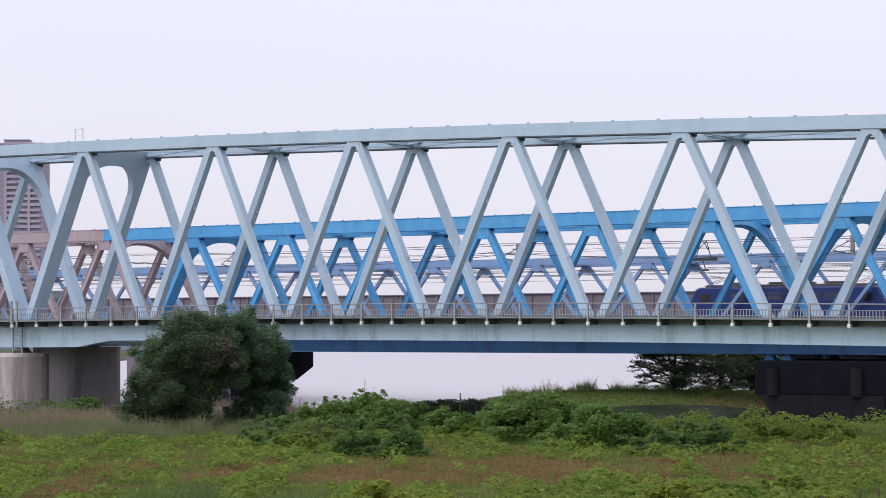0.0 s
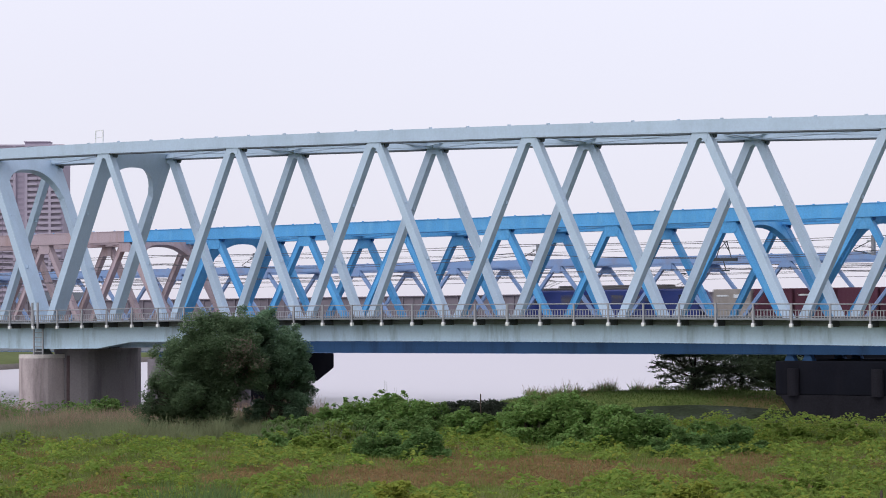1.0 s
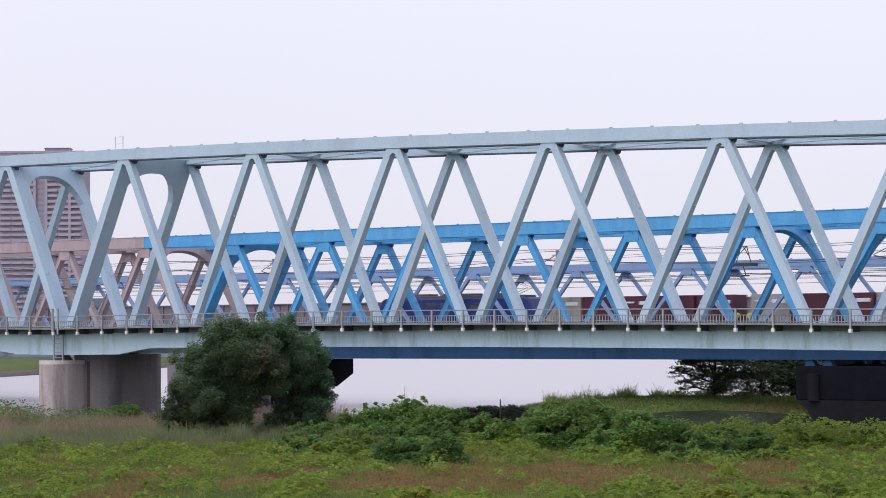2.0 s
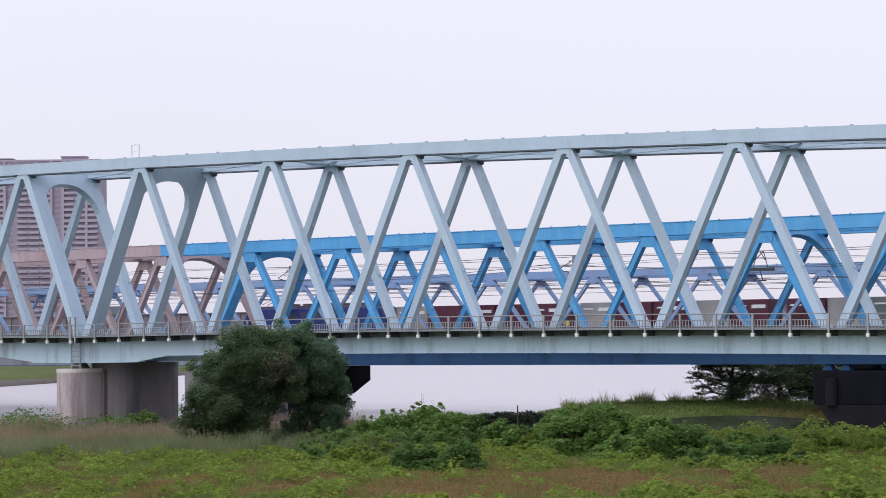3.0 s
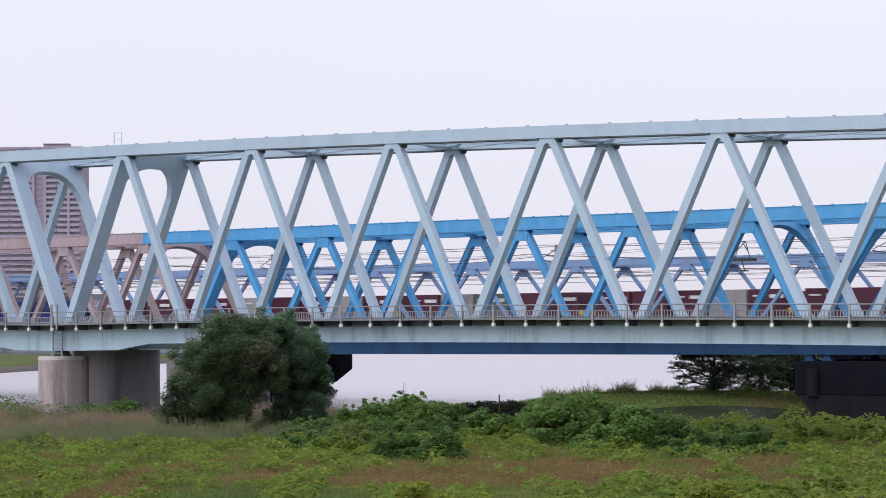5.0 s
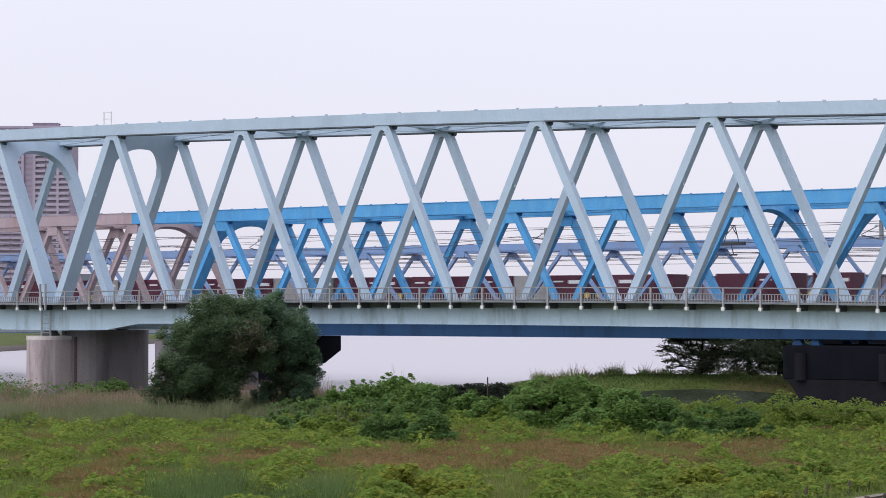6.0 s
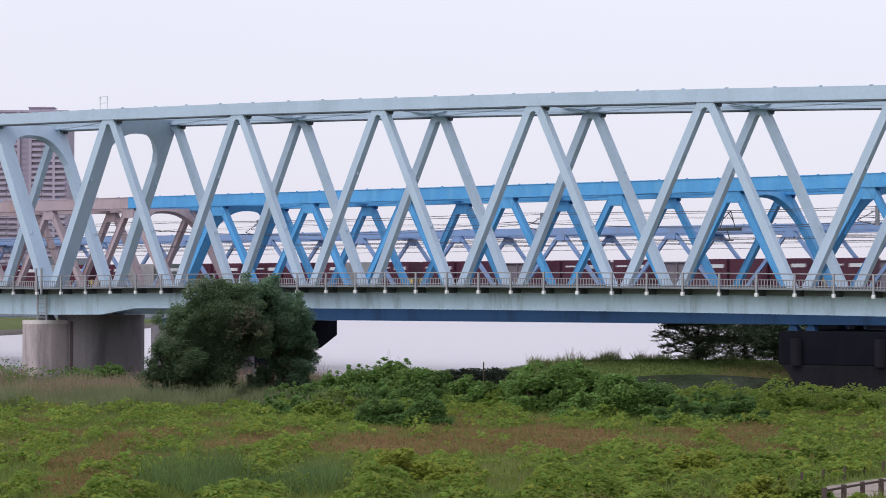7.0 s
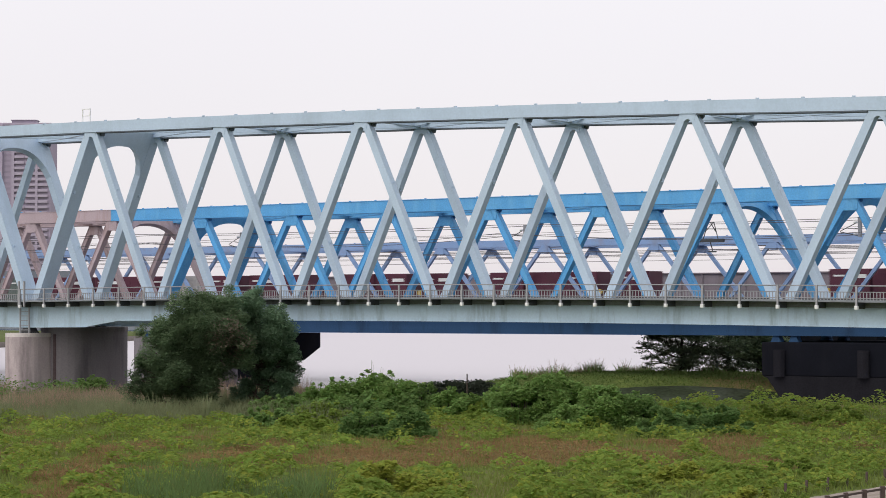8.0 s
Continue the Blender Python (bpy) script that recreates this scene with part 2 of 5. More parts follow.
def truss(name, label, w0, width, pitch, nodes, crotch, chord, low, bottom, member, paint_of, portals, end_posts, group="", lips=0.0, plate=0.0, lift=0.0, shade=None, joints=()):
    """A through-truss bridge with two truss planes. nodes: (first, last) top nodes at s = pitch * n + shift. crotch(n): height at which
    the diagonals part under the top chord. chord: (under, over) heights of the chord over the crotch. low: height of the lower nodes.
    bottom: underside of the girder. member: (chord width, diagonal face, diagonal depth)."""
    first, last, shift = nodes
    base = tagged(empty(name, ROOT @ pose(0, w0, lift)), label, "bridge", group)
    cw, df, dd = member
    top = lambda n: crotch(n)
    at = lambda n: pitch * n + shift + sum(g if (n > j) == (g > 0) else 0.0 for j, g in joints)
    for w, is_front in ((0.0, True), (width, False)):
        for n in range(first, last):
            bm = bmesh.new()
            z0, z1 = (top(n) + sum(chord) / 2, top(n + 1) + sum(chord) / 2)
            beam(bm, (at(n), w, z0), (at(n + 1), w, z1), chord[1] - chord[0], cw, lip=lips)
            part("top_chord", bm, paint_of(n + 0.5), base)
            # a thin dark strip drawn in place of the chord's own shadow
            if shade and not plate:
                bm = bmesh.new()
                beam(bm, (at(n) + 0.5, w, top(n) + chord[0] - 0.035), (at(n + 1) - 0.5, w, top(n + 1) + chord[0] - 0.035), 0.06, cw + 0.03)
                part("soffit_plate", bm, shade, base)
        for n in range(first, last + 1):
            s, zt = at(n), top(n)
            # the gusset plate that hangs under the chord
            g = df * 0.9
            bm = bmesh.new()
            prism(bm, [(s - g * 1.22, zt + chord[0] + 0.02), (s + g * 1.22, zt + chord[0] + 0.02), (s + g * 0.92, zt - 0.12), (s + g * 0.12, zt + 0.06),
                       (s - g * 0.12, zt + 0.06), (s - g * 0.92, zt - 0.12)], w - dd / 2 - 0.015, w + dd / 2 + 0.015)
            if plate:
                prism(bm, [(s - g * 1.45, zt + chord[0] + 0.02), (s + g * 1.45, zt + chord[0] + 0.02), (s + g * 1.5, zt - plate * 0.75), (s + g * 1.1, zt - plate),
                           (s - g * 1.1, zt - plate), (s - g * 1.5, zt - plate * 0.75)], w - dd / 2 - 0.05, w + dd / 2 + 0.05)
            part("gusset_plate", bm, paint_of(n), base)
            # a small plate beside the gusset, its shadow given by the dark paint
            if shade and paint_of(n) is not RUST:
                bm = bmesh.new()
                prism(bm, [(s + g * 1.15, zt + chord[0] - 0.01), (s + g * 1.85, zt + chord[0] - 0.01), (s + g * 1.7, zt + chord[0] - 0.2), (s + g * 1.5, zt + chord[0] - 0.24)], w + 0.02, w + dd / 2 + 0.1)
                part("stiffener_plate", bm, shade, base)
            for sgn in (-1, 1):
                if (n == first and sgn < 0) or (n == last and sgn > 0):
                    continue
                e = (n, sgn) in end_posts
                f = df * (1.15 if e else 1.0)
                wc = w + (0.3 if is_front else -0.12) * (1 if e else 0)
                sx = s + sgn * df * 0.46
                bx = at(n + sgn * 0.5) - sgn * df * 0.5
                bm = bmesh.new()
                beam(bm, (sx, wc, zt + chord[0] + 0.1), (bx, wc, low - 0.35), f, dd + ((0.6 if is_front else 0.24) if e else 0.0), lip=lips)
                # small lifting lugs on the upper face
                for k in (0.34, 0.66):
                    c = Vector((sx, w, zt)).lerp(Vector((bx, w, low)), k) + Vector((f * 0.52, 0.0, 0.1))
                    box(bm, c.x - 0.05, c.x + 0.05, c.y - 0.05, c.y + 0.05, c.z - 0.08, c.z + 0.08)
                part("end_post" if e else "diagonal", bm, paint_of(n + 0.25 * sgn), base)
        # lower node plates
        for n in range(first, last):
            s = at(n + 0.5)
            bm = bmesh.new()
            g = df * 1.1
            prism(bm, [(s - g * 1.3, low + 0.25), (s - g * 0.3, low + 0.02), (s + g * 0.3, low + 0.02), (s + g * 1.3, low + 0.25), (s + g * 1.9, low - 0.6), (s - g * 1.9, low - 0.6)],
                  w - dd / 2 - 0.02, w + dd / 2 + 0.02)
            part("node_plate", bm, paint_of(n + 0.5), base)
        # small lugs along the chord
        bm = bmesh.new()
        for n in range(first, last):
            for k in (0.12, 0.38, 0.62, 0.88):
                s = at(n + k)
                z = top(n) + (top(n + 1) - top(n)) * k + chord[1]
                box(bm, s - 0.07, s + 0.07, w - cw / 2, w - cw / 2 + 0.12, z - 0.02, z + 0.06)
        tagged(part("chord_lug", bm, paint_of(last), base), kind="stuff")
    # lateral bracing of the top
    for n in range(first, last + 1):
        zc = top(n) + (chord[0] + chord[1]) / 2
        if n not in portals:
            bm = bmesh.new()
            beam(bm, (at(n), cw / 2, zc - 0.05), (at(n), width - cw / 2, zc - 0.05), 0.35, 0.3, (1, 0, 0))
            part("top_strut", bm, paint_of(n), base)
            # haunched bracket at the far truss
            bm = bmesh.new()
            for sgn in (-1, 1):
                prism(bm, [(at(n), zc - 0.25), (at(n) + sgn * pitch * 0.17, zc - 0.02), (at(n), zc + 0.05)], width - cw / 2 - 0.75, width - cw / 2 - 0.6)
            part("bracket", bm, paint_of(n), base)
        if n < last:
            for a, b in ((cw / 2, width / 2), (width - cw / 2, width / 2)):
                for s0 in (n, n + 1):
                    bm = bmesh.new()
                    beam(bm, (at(s0), a, top(s0) + chord[0] + 0.12), (at(n + 0.5), b, top(n + 0.5) + chord[0] + 0.12), 0.2, 0.22, (0, 0, 1))
                    part("lateral_brace", bm, paint_of(n + 0.5), base)
    # arched portal frames, inclined with the end posts
    for n, sgn in portals.items():
        dn = Vector((sgn * (pitch / 2 - df * 0.96), 0, low - 0.45 - top(n) - chord[0])).normalized()
        o = Vector((at(n) + sgn * df * 0.46, 0, top(n) + chord[0] + 0.1)) - dn * (chord[1] - chord[0] - 0.18)
        thick = Vector((-dn.z, 0, dn.x)) * 0.22
        bm = bmesh.new()
        cols = []
        k = 22
        for i in range(k + 1):
            u = -1 + 2 * i / k
            w = width / 2 + u * (width / 2 - dd * 0.4)
            uu = min(1.0, abs(u) / 0.93)
            d = 1.18 + 2.6 * (1 - math.sqrt(max(0.0, 1 - uu ** 2.6))) * (width / 8 + 0.3)
            cols.append([bm.verts.new(o + Vector((0, w, 0)) + dn * dd_ + thick * t) for dd_ in (0.0, d) for t in (-1, 1)])
        for a, b in zip(cols, cols[1:]):
            for q in ((0, 2), (2, 3), (3, 1), (1, 0)):
                bm.faces.new((a[q[0]], a[q[1]], b[q[1]], b[q[0]]))
        bm.faces.new([cols[0][i] for i in (0, 1, 3, 2)])
        bm.faces.new([cols[-1][i] for i in (0, 2, 3, 1)])
        bmesh.ops.recalc_face_normals(bm, faces=bm.faces)
        part("portal_frame", bm, paint_of(n), base)
    return base


# ---- the near bridge ----
HIGH0 = 15.684
NEAR_TOP = lambda n: HIGH0 - 0.213 * n if n >= 0 else HIGH0 - 0.10 * max(n, -1)
near = truss("railway_bridge", "pale blue-grey steel truss railway bridge with a walkway", 0.0, 5.6, 10.0, (-7, 12, 0.0), NEAR_TOP, (0.32, 0.96), 6.05, 4.8,
             (0.58, 0.41, 0.44), lambda n: PALE, {-1: 1, 0: -1, 6: 1, 7: -1}, {(-1, 1), (0, -1), (6, 1), (7, -1)}, shade=TRUSS_SHADE)
DECK = 6.12


def near_girder(y0, y1, name):
    """A plate girder, deeper over the pier, with flanges and stiffeners."""
    bm = bmesh.new()
    low, deep = 4.89, 4.53
    out = [(-75, DECK - 0.1), (115, DECK - 0.1), (115, low), (68.5, low), (65.2, deep), (54.8, deep), (51.6, low), (2.6, low), (-0.1, deep), (-9.0, deep), (-12.6, low), (-75, low)]
    prism(bm, out, y0, y1)
    return part(name, bm, PALE_GIRDER, near)


near_girder(-0.36, -0.3, "girder")
near_girder(5.9, 5.96, "girder")
for y in (-0.45, 5.82):
    bm = bmesh.new()
    for a, b, z in ((-75, -12.6, 4.89), (2.6, 51.6, 4.89), (68.5, 115, 4.89), (-9.0, -0.1, 4.53), (54.8, 65.2, 4.53)):
        box(bm, a, b, y, y + 0.24, z - 0.035, z)
    part("bottom_flange", bm, PALE_GIRDER, near)
# floor beams and deck of the near bridge
for i in range(-15, 24):
    bm = bmesh.new()
    beam(bm, (i * 5, -0.29, 5.35), (i * 5, 5.89, 5.35), 0.8, 0.3, (1, 0, 0))
    part("floor_beam", bm, DARKSTEEL, near)
bm = bmesh.new()
box(bm, -75, 115, 0.5, 4.98, 5.78, 6.0)
part("deck_slab", bm, BALLAST, near)
for w in (2.2, 3.27):
    bm = bmesh.new()
    box(bm, -75, 115, w - 0.035, w + 0.035, 6.0, 6.16)
    part("rail", bm, DARKSTEEL, near)
# walkway with its brackets, posts, rails and pickets
bm = bmesh.new()
box(bm, -75, 115, -1.42, -0.37, DECK - 0.1, DECK)
part("walkway", bm, FASCIA, near, "dark steel walkway plate")
# a strip added for the walkway's shadow and the stains below it
bm = bmesh.new()
box(bm, -75, 115, -0.55, -0.37, DECK - 0.36, DECK - 0.1)
part("fascia_channel", bm, FASCIA, near, "grey strip standing in for shadow and stains under the walkway")
for z, r in ((DECK + 0.66, 0.03), (DECK + 0.37, 0.02), (DECK + 0.08, 0.02)):
    bm = bmesh.new()
    tube(bm, [(-75, -1.38, z), (115, -1.38, z)], r)
    part("hand_rail", bm, GALV, near, "galvanised hand rail")
bm = bmesh.new()
box(bm, -0.045, 0.045, -0.04, 0.04, -0.34, 0.68)
post = part("railing_post", bm, GALV, near)
bm = bmesh.new()
box(bm, -0.08, 0.08, -0.08, 0.08, -0.44, -0.26, 0.015)
clamp = part("post_clamp", bm, WHITEMETAL, near, "white post clamp")
bm = bmesh.new()
prism(bm, [(-0.04, 0.0), (0.04, 0.0), (0.04, -0.3), (-0.04, -0.3)], 0, 0.83)
brace = part("walkway_bracket", bm, DARKSTEEL, near)
start = True
for i in range(-37, 58):
    s = 15.43 + 2.0 * (i - 0)
    if not -74 < s < 114:
        continue
    for o, w, z in ((post, -1.45, DECK), (clamp, -1.45, DECK), (brace, -1.38, DECK - 0.1)):
        m = pose(s, w, z)
        if start:
            o.matrix_basis = m
        else:
            share(o, m)
    start = False
def picket_rest():
    bm = bmesh.new()
    for k in range(int(190 / 0.165)):
        s = -75 + k * 0.165
        if not PICKETS[0] <= s < PICKETS[1]:
            box(bm, s - 0.02, s + 0.02, -1.37, -1.345, DECK, DECK + 0.36)
    tagged(part("picket", bm, GALV, near), kind="stuff")


PICKETS = (2.0, 51.0)
picket_rest()
# rungs and post over the pier, and the drain box
for ds in (-4.65, -4.2):
    bm = bmesh.new()
    box(bm, ds - 0.05, ds + 0.05, -1.5, -1.4, DECK - 0.4, DECK + 1.15)
    part("gate_post", bm, GALV, near)
ladder = empty("inspection_ladder")
ladder.parent = near
for k in (-5.4, -4.65):
    bm = bmesh.new()
    box(bm, k - 0.04, k + 0.04, -0.62, -0.54, 4.1, DECK)
    part("stile", bm, GALV, ladder)
for k in range(7):
    bm = bmesh.new()
    box(bm, -5.36, -4.69, -0.60, -0.56, 4.3 + k * 0.28, 4.34 + k * 0.28)
    part("rung", bm, GALV, ladder)
# a small frame standing on the chord
bm = bmesh.new()
for k in (-0.85, -0.25):
    box(bm, k - 0.025, k + 0.025, -0.03, 0.03, 16.55, 17.45)
for z in (17.0, 17.4):
    box(bm, -0.85, -0.25, -0.02, 0.02, z, z + 0.045)
part("chord_ladder_frame", bm, WHITEMETAL, near)


def pier(name, label, s0, s1, w0, w1, top, ground_z, material, head=0.0, round_r=None):
    """A wall pier with rounded ends under a cap; head: how far the cap stands out across the bridge."""
    base = tagged(empty(name, ROOT), label, "bridge pier", "bridge piers")
    mid, r = (s0 + s1) / 2, (s1 - s0) / 2
    wide = r > 3
    ry = 0.8 if wide else r
    ring = []
    for k in range(26):
        a = math.pi * (k if k < 13 else k - 1) / 12 + math.pi
        c = math.copysign(abs(math.cos(a)) ** (0.25 if wide else 1.0), math.cos(a))
        ring.append((c * r, (w0 + ry if k < 13 else w1 - ry) + ry * math.sin(a)))

    def solid(z0, z1, grow):
        bm = bmesh.new()
        lo, hi = ([bm.verts.new((mid + x * grow, y, z)) for x, y in ring] for z in (z0, z1))
        for i in range(len(ring)):
            j = (i + 1) % len(ring)
            bm.faces.new((lo[i], lo[j], hi[j], hi[i]))
        bm.faces.new(hi)
        bm.faces.new(lo[::-1])
        return bm

    bm = solid(ground_z, top - (2.8 if head else 0.42), 1.0)
    part("shaft", bm, material, base)
    bm = bmesh.new()
    if head:
        a, b = w0 - 0.3, w1 + head
        prism(bm, [(a, top), (b, top), (b, top - 1.7), (b - head, top - 2.95), (a, top - 2.95)], s0 - 0.25, s1 + 0.25)
        for v in bm.verts:
            v.co = Vector((v.co.y, v.co.x, v.co.z))
        bmesh.ops.recalc_face_normals(bm, faces=bm.faces)
    else:
        bm = solid(top - 0.43, top - 0.2, 1.03)
    part("cap", bm, CAPCONC if material is CONCRETE else material, base)
    return base


def bearings(base, spots, top, under, material):
    for s, w in spots:
        bm = bmesh.new()
        box(bm, s - 0.45, s + 0.45, w - 0.35, w + 0.35, top, top + 0.12)
        prism(bm, [(s - 0.42, top + 0.12), (s + 0.42, top + 0.12), (s + 0.2, under), (s - 0.2, under)], w - 0.3, w + 0.3)
        part("bearing", bm, material, base)


p1 = pier("bridge_pier", "weathered concrete wall pier in the grass, deck shade in its grey", -6.2, -3.0, 1.0, 7.2, 4.64, -2.2, WALLCONC)
pn = pier("bridge_pier", "rounded pinkish concrete nose column of the pier", -6.72, -4.42, -1.2, 2.0, 4.33, -2.2, CONCRETE)
# a round strip added to darken the groove where nose meets wall
bm = bmesh.new()
tube(bm, [(-4.2, 1.15, -1.5), (-4.2, 1.15, 4.05)], 0.14, n=12)
part("drain_pipe", bm, GROOVE_SHADE, p1, "dark round strip for the shaded groove between nose and wall")
# dark steel on these bearings stands for the shadow under the girder
bearings(p1, [(-5.2, 0.0), (-4.65, 5.6)], 4.1, 4.5, DARKSTEEL)
for q in (-71.6, 109.0):
    pe = pier("bridge_pier", "concrete wall pier of the pale bridge", q, q + 3.2, -1.0, 7.2, 4.2, -2.2, CONCRETE)
    bearings(pe, [(q + 1.6, 0.0), (q + 1.6, 5.6)], 4.0, 4.8, PALE)
p1b = pier("bridge_pier", "concrete wall pier of the pale bridge", 58.4, 61.6, -1.0, 7.2, 4.2, -2.2, CONCRETE)
bearings(p1b, [(60, 0.0), (60, 5.6)], 4.0, 4.46, PALE)

# ---- the blue bridge and its brown span ----
BL = -34.04
blue_paint = lambda n: RUST if n < -0.6 else BLUE
blue = truss("railway_bridge", "bright blue steel truss railway bridge, its far span faded brown", 48.97, 8.09, 9.9, (-8, 18, BL), lambda n: 12.5, (0.32, 1.32), 5.2, 3.2,
             (0.64, 0.46, 0.46), blue_paint, {-6: -1, -1: 1, 0: -1, 5: 1, 6: -1, 11: 1, 12: -1}, {(-1, 1), (0, -1), (5, 1), (6, -1), (11, 1), (12, -1), (-6, -1), (-7, 1)}, lips=0.05, plate=0.5, lift=0.39, shade=BLUE_SHADE, joints=((-0.6, -0.5), (5.6, 0.7)))
for w in (-0.35, 8.3):
    bm = bmesh.new()
    box(bm, -161, -39.4, w, w + 0.06, 3.2, 5.0)
    part("girder", bm, FASCIA, blue, "dark grey girder of the brown span")
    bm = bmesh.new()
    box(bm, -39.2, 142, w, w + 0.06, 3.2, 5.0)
    part("girder", bm, NAVY, blue, "blue girder with the deck's shade in its colour")
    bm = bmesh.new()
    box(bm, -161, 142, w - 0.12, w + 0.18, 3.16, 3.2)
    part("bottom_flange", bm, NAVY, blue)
for i in range(-32, 29):
    bm = bmesh.new()
    beam(bm, (i * 5, -0.28, 3.8), (i * 5, 8.29, 3.8), 0.9, 0.3, (1, 0, 0))
    part("floor_beam", bm, DARKSTEEL, blue)
# an overhang added out of sight to keep sky light off the girder
bm = bmesh.new()
box(bm, -161, 142, -1.6, -0.36, 4.9, 5.02)
part("walkway", bm, DARKSTEEL, blue)
bm = bmesh.new()
box(bm, -161, 142, 0.5, 7.5, 4.3, 4.5)
part("deck_slab", bm, BALLAST, blue)
for w in (1.6, 2.67, 5.4, 6.47):
    bm = bmesh.new()
    box(bm, -161, 142, w - 0.035, w + 0.035, 4.5, 4.65)
    part("rail", bm, DARKSTEEL, blue)

# ---- the violet-blue bridge that carries the train ----
BV = -23.8 - 44.4
violet = truss("railway_bridge", "low violet-blue steel truss railway bridge with a freight line", 70.0, 8.2, 11.1, (-6, 14, BV), lambda n: 10.1, (0.2, 0.8), 4.4, 2.4,
               (0.45, 0.28, 0.32), lambda n: MAUVE, {}, set(), plate=0.4, lift=0.6)
for w in (-0.3, 8.5):
    bm = bmesh.new()
    box(bm, -185, 285, w, w + 0.06, 2.6, 4.3)
    part("girder", bm, MAUVE, violet)
bm = bmesh.new()
box(bm, -185, 285, 0.4, 7.8, 4.1, 4.38)
part("deck_slab", bm, BALLAST, violet)
RAIL = 4.55
for w in (1.66, 2.74, 5.46, 6.54):
    bm = bmesh.new()
    box(bm, -185, 285, w - 0.035, w + 0.035, 4.38, RAIL)
    part("rail", bm, DARKSTEEL, violet)

# ---- the plate girder bridge beyond ----
plate = tagged(empty("plate_girder_bridge", ROOT @ pose(0, 86, 0.65)), "low grey-brown plate girder bridge behind the trusses", "bridge")
for i in range(-9, 14):
    bm = bmesh.new()
    box(bm, i * 20 + 0.04, i * 20 + 19.96, 0, 0.3, 5.5, 8.0)
    for k in range(9):
        box(bm, i * 20 + 1 + k * 2.2, i * 20 + 1.12 + k * 2.2, -0.14, 0, 5.5, 7.95)
    box(bm, i * 20 + 0.04, i * 20 + 19.96, -0.2, 0.5, 7.96, 8.06)
    part("girder_panel", bm, GREYWALL, plate)
bm = bmesh.new()
box(bm, -180, 280, 0.3, 1.7, 5.2, 5.5)
part("deck", bm, DARKSTEEL, plate)

for k in range(-2, 4):
    s0 = -41.0 + 60 * k
    p = pier("bridge_pier", "concrete pier coloured for the deep shade under the blue bridge" if k > 0 else "stained concrete pier under the blue bridge", s0 + (3.7 if k > 0 else 0.0), s0 + (11.0 if k > 0 else 3.4), 46.9, 58.9, 3.14, -4.5,
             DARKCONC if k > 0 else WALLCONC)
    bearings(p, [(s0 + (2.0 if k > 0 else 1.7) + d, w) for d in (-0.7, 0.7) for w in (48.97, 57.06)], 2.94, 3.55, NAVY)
    # head, footing and columns take their darkness from the shade overhead
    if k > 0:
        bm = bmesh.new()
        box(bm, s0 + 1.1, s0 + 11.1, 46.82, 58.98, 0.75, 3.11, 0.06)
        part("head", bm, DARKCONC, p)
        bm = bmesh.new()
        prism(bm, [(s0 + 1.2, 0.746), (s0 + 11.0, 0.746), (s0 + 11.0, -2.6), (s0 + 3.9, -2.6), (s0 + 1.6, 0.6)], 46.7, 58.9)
        part("footing", bm, FOOTCONC, p, "shade-dark concrete footing with a sloping end")
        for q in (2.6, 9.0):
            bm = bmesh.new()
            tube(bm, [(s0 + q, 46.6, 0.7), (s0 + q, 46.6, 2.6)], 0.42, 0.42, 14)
            part("column", bm, COLCONC, p, "column darkened for the shade under the bridge")
for k in range(-2, 5):
    s0 = -48.9 + 58 * k
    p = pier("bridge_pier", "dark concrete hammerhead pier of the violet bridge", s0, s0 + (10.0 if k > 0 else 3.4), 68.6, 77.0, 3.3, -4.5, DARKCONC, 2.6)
    bearings(p, [(s0 + 1.7, w) for w in (70.0, 78.2)], 3.28, 4.7, MAUVE)
for k in range(-2, 5):
    s0 = -61.0 + 62 * k
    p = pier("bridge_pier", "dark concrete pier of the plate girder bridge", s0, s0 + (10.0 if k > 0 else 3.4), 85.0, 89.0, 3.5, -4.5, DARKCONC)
    bearings(p, [(s0 + 1.7, w) for w in (86.3, 87.4)], 3.3, 5.85, MAUVE)

# ---- overhead line ----
wires = tagged(empty("overhead_line", ROOT @ pose(0, 0, 0.5)), "thin dark overhead contact wires with droppers", "overhead wire")


def wire(w, za, zb, sag=0.0, r=0.022):
    bm = bmesh.new()
    tube(bm, [(-125 + 4 * k, w, za - sag * (1 - ((k % 10) / 5 - 1) ** 2)) for k in range(61)], r, n=4)
    part("wire", bm, WIRE, wires)


for w in (50.8, 54.4):
    wire(w, 9.35, 9.35)
    wire(w, 10.9, 10.9, 0.7)
    wire(w + 0.4, 11.6, 11.6, 0.2)
for w in (72.2, 76.0):
    wire(w, 9.55, 9.55)
    wire(w, 10.9, 10.9, 0.8)
    wire(w, 11.9, 11.9, 0.3, 0.016)
wire(87.5, 9.4, 9.4)
wire(87.5, 10.4, 10.4, 0.5)


